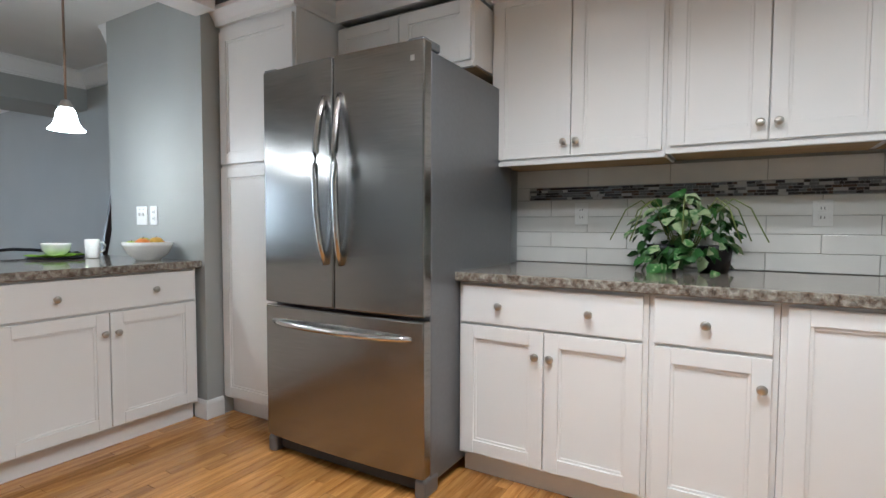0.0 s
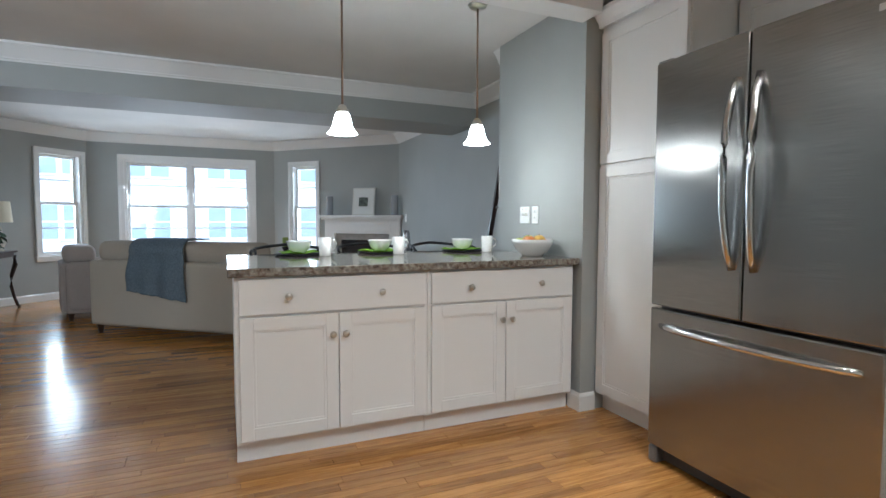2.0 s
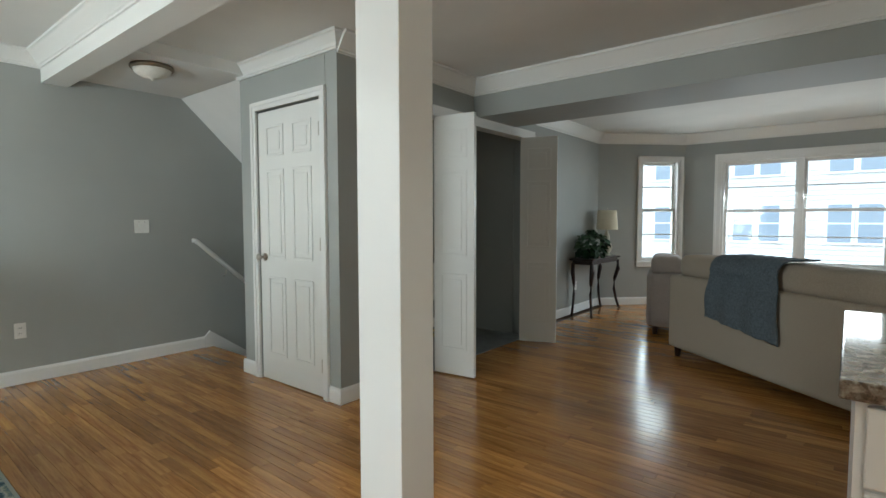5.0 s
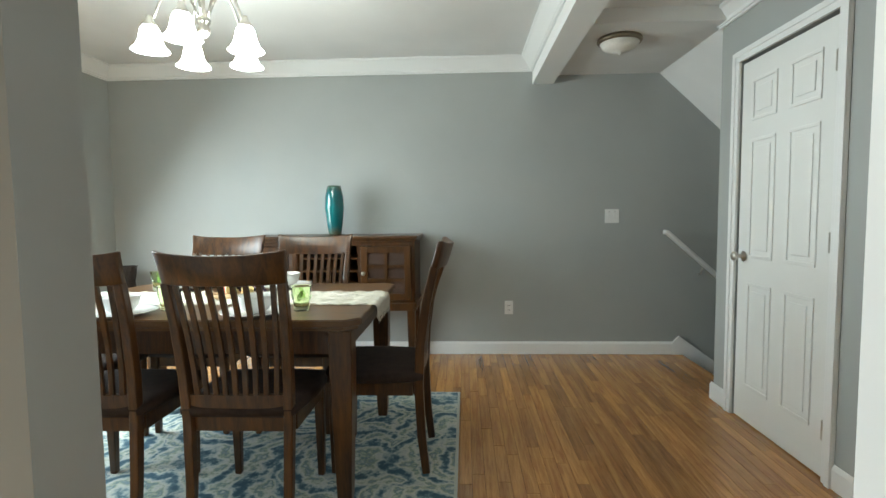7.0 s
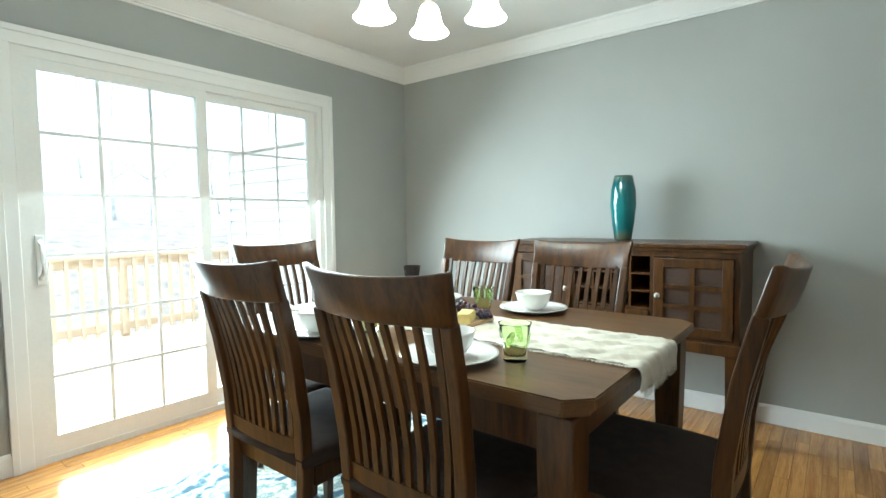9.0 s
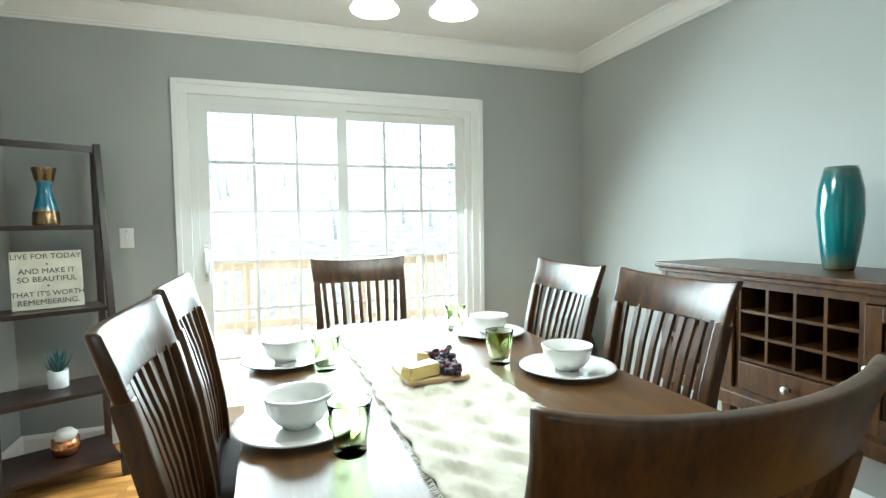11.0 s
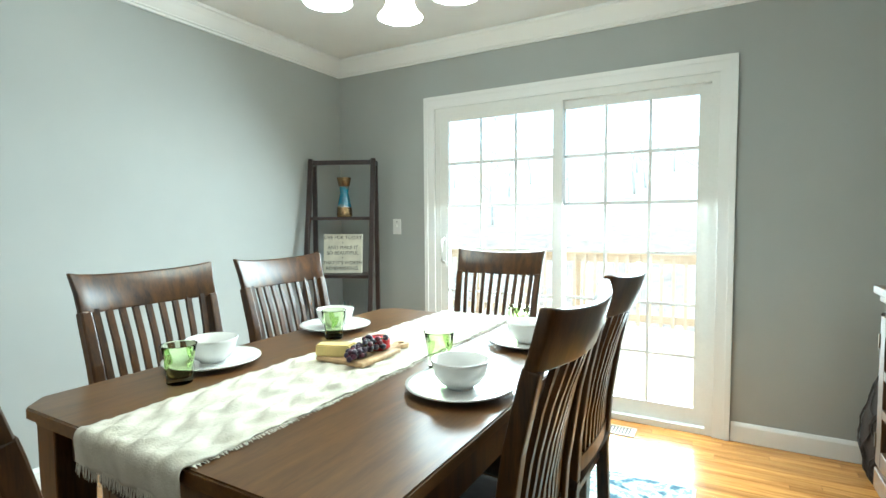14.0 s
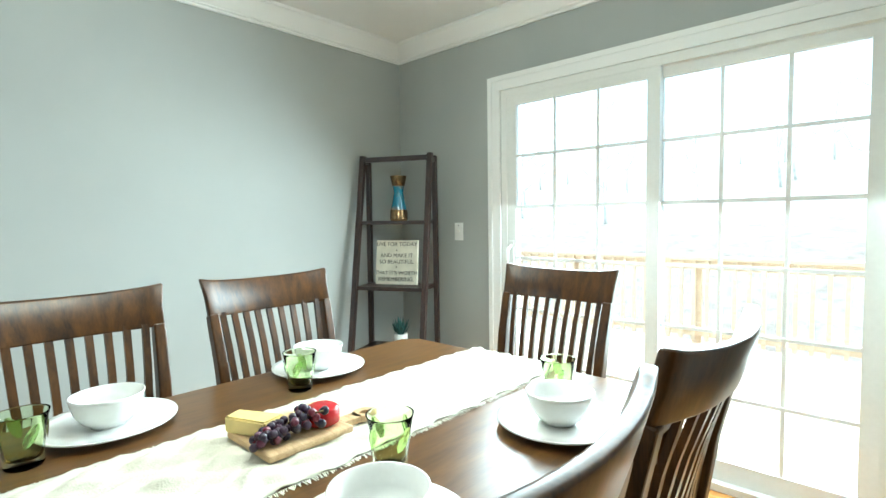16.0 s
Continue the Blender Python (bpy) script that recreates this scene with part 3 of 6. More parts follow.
def base_cabinet(m, width, doors, drawer_knobs, label, depth=0.60, h=0.875, tall=False, toe=0.05, hinge_left=False):
    """Local x along the front, front plane y=0 facing -y, body behind."""
    th = thing("base_cabinet", m, label, "cabinet", "white kitchen cabinets")
    part("body", boxes((0, 0.0, 0.10, width, depth, h)), CAB, th)
    part("toe_kick", boxes((0.001, toe, 0, width - 0.001, toe + 0.02, 0.0995)), CAB, th)
    top = h - 0.012
    if not tall:
        d = shaker(th, "drawer", 0.018, top - 0.165, width - 0.018, top, 0, flat=True)
        for kx in drawer_knobs:
            knob(d, kx, -0.019, top - 0.083)
        top = top - 0.165 - 0.012
    w = (width - 0.036 - 0.006 * (doors - 1)) / doors
    for k in range(doors):
        x0 = 0.018 + k * (w + 0.006)
        d = shaker(th, "door", x0, 0.115, x0 + w, top, 0)
        if tall:
            continue
        kx = x0 + w - 0.028 if (k == 0 and doors == 2) or (doors == 1 and not hinge_left) else x0 + 0.028
        knob(d, kx, -0.019, top - 0.10)
    return th


MAPLE = wood("raw_maple", (0.36, 0.23, 0.11), (0.52, 0.36, 0.19), 0.6, (1, 12, 12), 5)


def upper_cabinet(m, width, low, high, doors, label, depth=0.335, knobs=True):
    th = thing("wall_cabinet", m, label, "cabinet", "white kitchen cabinets")
    part("body", boxes((0, 0, low, width, depth, high)), CAB, th)
    part("bottom_rail", boxes((0.001, -0.018, low - 0.012, width - 0.001, 0.012, low + 0.008)), CAB, th)
    part("underside", boxes((0.012, 0.014, low - 0.004, width - 0.012, depth - 0.004, low - 0.0005)), MAPLE, th, "unfinished maple underside")
    w = (width - 0.03 - 0.006 * (doors - 1)) / doors
    for k in range(doors):
        x0 = 0.015 + k * (w + 0.006)
        d = shaker(th, "door", x0, low + 0.02, x0 + w, high - 0.012, 0)
        if knobs:
            knob(d, x0 + w - 0.028 if k == 0 else x0 + 0.028, -0.019, low + 0.085)
    return th


# peninsula: fronts face the kitchen
P_Y = -0.045
base_cabinet(pose(-0.022, P_Y, 0), 0.935, 2, (0.233, 0.682), "white shaker two-door base cabinet with wide drawer in the peninsula", toe=0.045)
base_cabinet(pose(0.915, P_Y, 0), 0.931, 2, (0.24, 0.688), "white shaker two-door base cabinet with wide drawer beside the wall", toe=0.045)
pt = soft(solid("countertop", boxes((-0.05, -0.085, 0.876, 1.866, 0.893, 0.916)), GRANITE, "polished speckled granite peninsula countertop", "countertop", "thing"), 0.006, 3)
# east wall run: local x points south
def east(y):
    return pose(2.07, y, 0, 0, 0, -90)


base_cabinet(east(-1.645), 0.79, 2, (0.20, 0.578), "white shaker two-door base cabinet beside the refrigerator", 0.768)
base_cabinet(east(-2.437), 0.40, 1, (0.185,), "white shaker single-door base cabinet with drawer", 0.768, hinge_left=False)
base_cabinet(east(-2.839), 0.46, 1, (), "white shaker full-height base cabinet door", 0.768, tall=True)
base_cabinet(east(-3.301), 0.55, 1, (0.27,), "white shaker single-door base cabinet in the corner", 0.768)
soft(solid("countertop", boxes((2.03, -3.875, 0.876, 2.838, -1.625, 0.916)), GRANITE, "polished speckled granite countertop along the wall", "countertop", "thing"), 0.006, 3)
UP = lambda y: pose(2.50, y, 0, 0, 0, -90)
upper_cabinet(UP(-1.595), 0.83, 1.434, 2.28, 2, "white shaker two-door wall cabinet")
upper_cabinet(UP(-2.427), 0.75, 1.446, 2.28, 2, "white shaker two-door wall cabinet")
upper_cabinet(UP(-3.179), 0.69, 1.446, 2.28, 2, "white shaker two-door wall cabinet in the corner")
upper_cabinet(pose(2.30, -0.725, 0, 0, 0, -90), 0.865, 1.90, 2.22, 2, "white shaker cabinet above the refrigerator", depth=0.535, knobs=False)
# pantry
pa = thing("pantry_cabinet", pose(1.99, -0.103, 0, 0, 0, -90), "tall white shaker pantry cabinet beside the refrigerator", "cabinet")
part("body", boxes((0, 0, 0.10, 0.617, 0.845, 2.26)), CAB, pa)
part("toe_kick", boxes((0.001, 0.05, 0, 0.616, 0.07, 0.0995)), CAB, pa)
shaker(pa, "door", 0.012, 0.115, 0.605, 1.445, 0)
shaker(pa, "door", 0.012, 1.465, 0.605, 2.215, 0)
moulding("cabinet_crown", [(1.972, -0.103), (1.972, -0.722), (2.28, -0.722), (2.28, -1.592), (2.48, -1.592), (2.48, -3.87)][::-1], [(-0.01, 2.245), (0.012, 2.245), (0.02, 2.27), (0.055, 2.315), (0.06, 2.335), (-0.01, 2.335)], CAB, "white crown moulding on top of the cabinets", "crown moulding")

# refrigerator: local x runs south along the front, y into the wall
fr = thing("refrigerator", pose(1.755, -0.722, 0, 0, 0, -90) @ Matrix.Diagonal((1.012, 1.05, 1.018, 1)), "stainless steel french-door refrigerator with bottom freezer drawer", "refrigerator")
FSIDE = plain("grey_side_metal", (0.20, 0.205, 0.215), 0.42, 0.6, vary=0.03)
part("body", boxes((0.004, 0.075, 0.045, 0.906, 0.86, 1.785), bevel=0.006), FSIDE, fr, "grey painted metal body")


def bowed(x0, x1, z0, z1, wtot=0.91, bow=0.016, deep=0.07):
    bm = bmesh.new()
    n = 10
    rows = []
    for k in range(n + 1):
        x = x0 + (x1 - x0) * k / n
        y = 0.0 + bow * ((2 * x / wtot - 1) ** 2)
        rows.append([bm.verts.new(p) for p in ((x, y, z0), (x, y, z1), (x, deep, z1), (x, deep, z0))])
    for a, b in zip(rows, rows[1:]):
        for i in range(4):
            bm.faces.new((a[i], a[(i + 1) % 4], b[(i + 1) % 4], b[i]))
    bm.faces.new(rows[0])
    bm.faces.new(rows[-1][::-1])
    bmesh.ops.recalc_face_normals(bm, faces=bm.faces)
    return bm


def handle_bar(pts, parent):
    h = part("handle", tube(pts, 0.014, 12), plain("polished_steel", (0.62, 0.61, 0.59), 0.14, 1.0), parent, "curved polished steel handle")
    return h


d1 = soft(part("door", bowed(0.0, 0.452, 0.735, 1.815), STEEL, fr), 0.008, 3)
d2 = soft(part("door", bowed(0.458, 0.91, 0.735, 1.815), STEEL, fr), 0.008, 3)
d3 = soft(part("freezer_drawer", bowed(0.0, 0.91, 0.085, 0.722), STEEL, fr), 0.008, 3)
for d, hx in ((d1, 0.415), (d2, 0.495)):
    s = -1 if hx < 0.45 else 1
    handle_bar([(hx + s * 0.004 + s * 0.012 * (1 - (2 * k / 12 - 1) ** 2), 0.012 - 0.062 * math.sin(math.pi * min(1, max(0, (k + 0.15) / 12.3))) ** 0.5, 0.93 + 0.72 * k / 12) for k in range(13)], d)
handle_bar([(0.06 + 0.79 * k / 14, 0.03 - 0.065 * math.sin(math.pi * min(1, max(0, (k + 0.1) / 14.2))) ** 0.5 - 0.0, 0.645) for k in range(15)], d3)
part("badge", boxes((0.80, 0.012, 1.735, 0.868, 0.016, 1.757)), plain("badge_metal", (0.75, 0.75, 0.75), 0.2, 1.0), d2, "small metal badge with unreadable bars")
part("hinge_cover", boxes((0.83, 0.02, 1.79, 0.905, 0.14, 1.825), bevel=0.006), FSIDE, fr)
part("hinge_cover", boxes((0.005, 0.02, 1.79, 0.08, 0.14, 1.825), bevel=0.006), FSIDE, fr)
part("grille", boxes((0.03, 0.06, 0.012, 0.88, 0.09, 0.075), bevel=0.004), SLOT, fr)
for x in (0.0, 0.86):
    part("foot", boxes((x, 0.02, 0.0, x + 0.05, 0.13, 0.08), bevel=0.012), FSIDE, fr)

# ---- dining table ----
def octagon(x0, y0, x1, y1, c, z0, z1, bevel=0.0):
    bm = bmesh.new()
    p = [(x0 + c, y0), (x1 - c, y0), (x1, y0 + c), (x1, y1 - c), (x1 - c, y1), (x0 + c, y1), (x0, y1 - c), (x0, y0 + c)]
    f = bm.faces.new([bm.verts.new((*q, z1)) for q in p])
    ex = bmesh.ops.extrude_face_region(bm, geom=[f])
    bmesh.ops.translate(bm, verts=[e for e in ex["geom"] if isinstance(e, bmesh.types.BMVert)], vec=(0, 0, z0 - z1))
    bmesh.ops.recalc_face_normals(bm, faces=bm.faces)
    if bevel:
        bmesh.ops.bevel(bm, geom=[e for e in bm.edges], offset=bevel, segments=2, affect="EDGES")
    return bm


RUG_Z = 0.012
tb = thing("dining_table", pose(-3.037, -1.993, RUG_Z), "dark cherry wooden dining table with clipped corners", "dining table")
part("tabletop", octagon(-0.537, -0.771, 0.537, 0.771, 0.055, 0.758, 0.788, 0.004), CHERRY_X, tb)
part("edge_moulding", octagon(-0.522, -0.756, 0.522, 0.756, 0.05, 0.74, 0.7575, 0.004), CHERRY_X, tb)
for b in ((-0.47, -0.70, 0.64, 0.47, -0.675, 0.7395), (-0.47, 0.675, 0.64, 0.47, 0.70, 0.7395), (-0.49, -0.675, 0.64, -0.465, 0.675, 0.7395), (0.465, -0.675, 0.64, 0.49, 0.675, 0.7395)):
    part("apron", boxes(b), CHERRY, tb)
for sx in (-1, 1):
    for sy in (-1, 1):
        bm = bmesh.new()
        r = []
        for z, h in ((0.0, 0.026), (0.05, 0.030), (0.45, 0.043), (0.62, 0.046), (0.7395, 0.046)):
            r.append([bm.verts.new((sx * 0.475 + a * h, sy * 0.69 + b * h, z)) for a, b in ((-1, -1), (1, -1), (1, 1), (-1, 1))])
        for a, b in zip(r, r[1:]):
            for i in range(4):
                bm.faces.new((a[i], a[(i + 1) % 4], b[(i + 1) % 4], b[i]))
        bm.faces.new(r[0][::-1])
        bm.faces.new(r[-1])
        bmesh.ops.recalc_face_normals(bm, faces=bm.faces)
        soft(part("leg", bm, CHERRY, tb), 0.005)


def dining_chair(m, label):
    """Slat-back chair; origin under the seat, facing +y."""
    th = thing("dining_chair", m, label, "chair", "chairs round the dining table")
    # seat cushion with rounded edges
    bm = bmesh.new()
    rings = []
    for z, g in ((0.435, 0.0), (0.45, 0.012), (0.47, 0.014), (0.485, 0.004), (0.492, -0.03)):
        rings.append([bm.verts.new((sx * (0.225 + g - (0.02 if sy < 0 else 0)), sy * (0.215 + g), z)) for sx, sy in ((-1, -1), (-0.4, -1.0), (0.4, -1.0), (1, -1), (1.04, 0), (1, 1), (0.4, 1.06), (-0.4, 1.06), (-1, 1), (-1.04, 0))])
    for a, b in zip(rings, rings[1:]):
        for i in range(10):
            bm.faces.new((a[i], a[(i + 1) % 10], b[(i + 1) % 10], b[i]))
    bm.faces.new(rings[0][::-1])
    bm.faces.new(rings[-1])
    bmesh.ops.recalc_face_normals(bm, faces=bm.faces)
    shade(part("seat", bm, SEAT, th, "dark brown upholstered seat pad"))
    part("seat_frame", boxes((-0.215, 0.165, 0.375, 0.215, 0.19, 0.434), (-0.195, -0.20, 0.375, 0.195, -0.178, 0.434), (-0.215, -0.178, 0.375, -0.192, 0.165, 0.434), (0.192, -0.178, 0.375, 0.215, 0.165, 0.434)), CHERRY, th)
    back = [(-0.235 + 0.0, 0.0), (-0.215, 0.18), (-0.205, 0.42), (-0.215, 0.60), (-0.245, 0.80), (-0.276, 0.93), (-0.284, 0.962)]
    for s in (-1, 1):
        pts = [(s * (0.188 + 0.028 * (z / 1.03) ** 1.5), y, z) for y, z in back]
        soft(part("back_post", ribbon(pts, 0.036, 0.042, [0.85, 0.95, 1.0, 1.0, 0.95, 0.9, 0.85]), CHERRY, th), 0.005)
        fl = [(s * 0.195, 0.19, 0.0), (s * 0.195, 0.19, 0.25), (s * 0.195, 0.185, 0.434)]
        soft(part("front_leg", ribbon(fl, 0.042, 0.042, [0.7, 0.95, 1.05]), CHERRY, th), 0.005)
    # crest rail, bowed to the back, with flared ends
    bm = bmesh.new()
    rows = []
    n = 14
    for k in range(n + 1):
        u = 2 * k / n - 1
        x = 0.236 * u
        bow = -0.042 * (1 - u * u)
        top = 1.062 + 0.012 * u * u + 0.006 * abs(u) ** 6
        low = 0.955 - 0.004 * (1 - u * u)
        xs = x
        yb, yt = -0.278 + bow, -0.312 + bow
        rows.append([bm.verts.new(p) for p in ((xs * 0.965, yb + 0.013, low), (xs * 0.972, (yb + yt) / 2 + 0.012, (low + top) / 2), (xs * 1.012, yt + 0.010, top), (xs * 1.012, yt - 0.014, top), (xs * 0.972, (yb + yt) / 2 - 0.016, (low + top) / 2), (xs * 0.965, yb - 0.014, low))])
    for a, b in zip(rows, rows[1:]):
        for i in range(6):
            bm.faces.new((a[i], a[(i + 1) % 6], b[(i + 1) % 6], b[i]))
    bm.faces.new(rows[0])
    bm.faces.new(rows[-1][::-1])
    bmesh.ops.recalc_face_normals(bm, faces=bm.faces)
    soft(shade(part("crest_rail", bm, CHERRY, th)), 0.006)
    bm = bmesh.new()
    rows = []
    for k in range(9):
        u = 2 * k / 8 - 1
        yy = -0.208 - 0.012 * (1 - u * u)
        rows.append([bm.verts.new(p) for p in ((0.195 * u, yy + 0.011, 0.475), (0.195 * u, yy + 0.010, 0.525), (0.195 * u, yy - 0.012, 0.525), (0.195 * u, yy - 0.011, 0.475))])
    for a, b in zip(rows, rows[1:]):
        for i in range(4):
            bm.faces.new((a[i], a[(i + 1) % 4], b[(i + 1) % 4], b[i]))
    bm.faces.new(rows[0])
    bm.faces.new(rows[-1][::-1])
    bmesh.ops.recalc_face_normals(bm, faces=bm.faces)
    part("lower_rail", bm, CHERRY, th)
    for k in range(9):
        u = 2 * (k + 0.5) / 9 - 1
        pts = []
        for z in (0.52, 0.63, 0.74, 0.85, 0.965):
            f = (z - 0.52) / 0.445
            y0 = -0.212 - 0.012 * (1 - u * u) * (1 - f)
            y1 = -0.28 - 0.042 * (1 - u * u)
            pts.append((u * (0.172 + 0.03 * f), y0 * (1 - f ** 1.6) + y1 * f ** 1.6, z))
        part("slat", ribbon(pts, 0.019, 0.012), CHERRY, th)
    return th


ch = dining_chair(pose(-2.62, -1.671, RUG_Z, 0, 0, 90), "dark cherry slat-back dining chair with brown seat, pushed under the table")
for x, y, a, lab in ((-2.608, -2.262, 90, ""), (-3.43, -1.755, -90, ""), (-3.425, -2.32, -91, ""), (-2.999, -2.758, 0, "dark cherry slat-back dining chair with its back to the glass door"), (-3.022, -1.226, 180, "dark cherry slat-back dining chair at the table's head")):
    c = copy_thing(ch, pose(x, y, RUG_Z, 0, 0, a))
    if lab:
        tagged(c, lab)

# ---- small wall fittings ----
def wall_plate(x, y, z, yaw, gangs, kind, label):
    """A switch or outlet plate; its face looks along local -y."""
    th = thing("light_switch" if kind == "switch" else "outlet", pose(x, y, z, 0, 0, yaw), label, "switch" if kind == "switch" else "outlet")
    w = 0.072 + 0.046 * (gangs - 1)
    part("plate", boxes((-w / 2, -0.006, -0.058, w / 2, -0.001, 0.058), bevel=0.002), PLASTIC, th)
    for g in range(gangs):
        cx = (g - (gangs - 1) / 2) * 0.046
        if kind == "switch":
            part("toggle", boxes((cx - 0.005, -0.018, -0.004, cx + 0.005, -0.006, 0.016), bevel=0.002), PLASTIC, th)
            part("screw", boxes((cx - 0.003, -0.0075, 0.036, cx + 0.003, -0.006, 0.042), bevel=0.0005), SLOT, th)
        else:
            for dz in (-0.02, 0.02):
                s = part("socket", boxes((cx - 0.016, -0.009, dz - 0.014, cx + 0.016, -0.006, dz + 0.014), bevel=0.002), PLASTIC, th)
                part("slot", boxes((cx - 0.008, -0.0095, dz - 0.005, cx - 0.005, -0.009, dz + 0.006), (cx + 0.005, -0.0095, dz - 0.005, cx + 0.008, -0.009, dz + 0.006)), SLOT, s)
    return th


wall_plate(-1.801, -3.88, 1.193, 180, 1, "switch", "white single light switch on grey wall")
wall_plate(-1.247, -1.56, 1.188, -90, 2, "switch", "white double light switch on grey wall")
wall_plate(-4.88, 0.43, 1.18, 90, 2, "switch", "white double light switch near the stairs")
wall_plate(-4.88, -0.434, 0.405, 90, 1, "outlet", "white electrical outlet above the baseboard")
wall_plate(-1.247, -2.994, 0.41, -90, 1, "outlet", "white electrical outlet above the baseboard")
wall_plate(1.87, 0.52, 1.175, -90, 2, "switch", "white double light switch above the peninsula")
wall_plate(1.87, 0.39, 1.175, -90, 1, "outlet", "white electrical outlet above the peninsula")
wall_plate(-2.65, 1.42, 1.19, 90, 1, "switch", "white light switch on the closet wall")
wall_plate(-2.65, 1.25, 0.405, 90, 1, "outlet", "white electrical outlet above the baseboard")
wall_plate(-2.85, 4.9, 0.36, 90, 1, "outlet", "white electrical outlet behind the console table")
wall_plate(2.39, 4.55, 1.17, -90, 1, "switch", "white light switch beside the fireplace")
wall_plate(-3.738, 2.35, 1.08, 90, 1, "outlet", "white laundry outlet on dark wall")
ob = thing("thermostat", pose(-2.65, 1.27, 1.56, 0, 0, 90), "white wall thermostat with small grey display", "thermostat")
part("housing", boxes((-0.06, -0.028, -0.045, 0.06, -0.001, 0.045), bevel=0.006), PLASTIC, ob)
part("display", boxes((-0.03, -0.0295, -0.015, 0.03, -0.028, 0.025)), plain("grey_lcd", (0.16, 0.19, 0.17), 0.2), ob, "grey liquid crystal display")
ob = thing("door_chime", pose(-2.65, 1.37, 2.03, 0, 0, 90), "white rectangular door chime box on the wall", "door chime")
part("cover", boxes((-0.10, -0.05, -0.065, 0.10, -0.001, 0.065), bevel=0.01), PLASTIC, ob)


def floor_vent(x, y, w, d, dark):
    th = thing("floor_vent", pose(x, y, 0), "slotted metal floor register set in the oak floor", "floor vent")
    mat = BLACK if dark else plain("pale_register", (0.42, 0.36, 0.28), 0.4)
    part("frame", boxes((-w / 2, -d / 2, 0.001, w / 2, -d / 2 + 0.015, 0.006), (-w / 2, d / 2 - 0.015, 0.001, w / 2, d / 2, 0.006), (-w / 2, -d / 2 + 0.015, 0.001, -w / 2 + 0.015, d / 2 - 0.015, 0.006), (w / 2 - 0.015, -d / 2 + 0.015, 0.001, w / 2, d / 2 - 0.015, 0.006)), mat, th)
    part("backing", boxes((-w / 2 + 0.015, -d / 2 + 0.015, 0.0008, w / 2 - 0.015, d / 2 - 0.015, 0.002)), SLOT, th)
    n = int((w - 0.03) / 0.017)
    for k in range(n):
        x0 = -w / 2 + 0.015 + (w - 0.03) * (k + 0.25) / n
        part("slat", boxes((x0, -d / 2 + 0.015, 0.002, x0 + 0.009, d / 2 - 0.015, 0.005)), mat, th)


floor_vent(-3.42, -3.71, 0.30, 0.13, False)
floor_vent(-0.86, -1.37, 0.13, 0.30, True)

# ---- dining room things ----
def rug_material():
    m, t, b = nodes_of("rug_pile")
    v = place(t, object_space=True)
    warp = node(t, "ShaderNodeTexNoise", Scale=3.5, Detail=3)
    t.links.new(v, warp.inputs["Vector"])
    add = node(t, "ShaderNodeVectorMath", operation="MULTIPLY_ADD")
    add.inputs[1].default_value = (0.28, 0.28, 0)
    t.links.new(warp.outputs["Color"], add.inputs[0])
    t.links.new(v, add.inputs[2])
    cells = node(t, "ShaderNodeTexVoronoi", Scale=1.7)
    t.links.new(add.outputs[0], cells.inputs["Vector"])
    wave = node(t, "ShaderNodeMath", operation="SINE")
    mul = node(t, "ShaderNodeMath", operation="MULTIPLY")
    mul.inputs[1].default_value = 42
    t.links.new(cells.outputs["Distance"], mul.inputs[0])
    t.links.new(mul.outputs[0], wave.inputs[0])
    fine = node(t, "ShaderNodeTexNoise", Scale=16, Detail=5, Roughness=0.7)
    t.links.new(v, fine.inputs["Vector"])
    s = node(t, "ShaderNodeMath", operation="MULTIPLY_ADD")
    s.inputs[1].default_value = 0.16
    t.links.new(wave.outputs[0], s.inputs[0])
    t.links.new(fine.outputs["Fac"], s.inputs[2])
    col = ramp(t, [(0.30, (0.045, 0.10, 0.14)), (0.38, (0.13, 0.21, 0.24)), (0.45, (0.40, 0.45, 0.43)), (0.56, (0.60, 0.60, 0.54)), (0.63, (0.36, 0.41, 0.31)), (0.70, (0.15, 0.23, 0.26)), (0.78, (0.5, 0.53, 0.48))], s.outputs[0])
    t.links.new(col, b.inputs["Base Color"])
    b.inputs["Roughness"].default_value = 0.95
    pile = node(t, "ShaderNodeTexNoise", Scale=420, Detail=2)
    t.links.new(v, pile.inputs["Vector"])
    bump(t, b, pile.outputs["Fac"], 0.6, 0.003)
    return m


rug = thing("rug", pose(-3.055, -2.02, 0), "blue, green and cream patterned area rug under the table", "rug")
part("carpet", boxes((-0.84, -1.16, 0.001, 0.84, 1.16, RUG_Z - 0.0005), bevel=0.003), rug_material(), rug)
part("binding", boxes((-0.855, -1.175, 0.001, -0.84, 1.175, 0.009), (0.84, -1.175, 0.001, 0.855, 1.175, 0.009), (-0.84, -1.175, 0.001, 0.84, -1.16, 0.009), (-0.84, 1.16, 0.001, 0.84, 1.175, 0.009)), plain("rug_binding", (0.5, 0.52, 0.46), 0.9), rug)

TOP = RUG_Z + 0.788


def cloth_material():
    m, t, b = nodes_of("woven_cotton")
    v = place(t, object_space=True)
    n = node(t, "ShaderNodeTexNoise", Scale=22, Detail=5)
    t.links.new(v, n.inputs["Vector"])
    t.links.new(ramp(t, [(0.3, (0.58, 0.55, 0.46)), (0.62, (0.68, 0.65, 0.56))], n.outputs["Fac"]), b.inputs["Base Color"])
    w = node(t, "ShaderNodeTexNoise", Scale=260, Detail=2)
    t.links.new(v, w.inputs["Vector"])
    bump(t, b, w.outputs["Fac"], 0.5, 0.002)
    b.inputs["Roughness"].default_value = 0.95
    return m


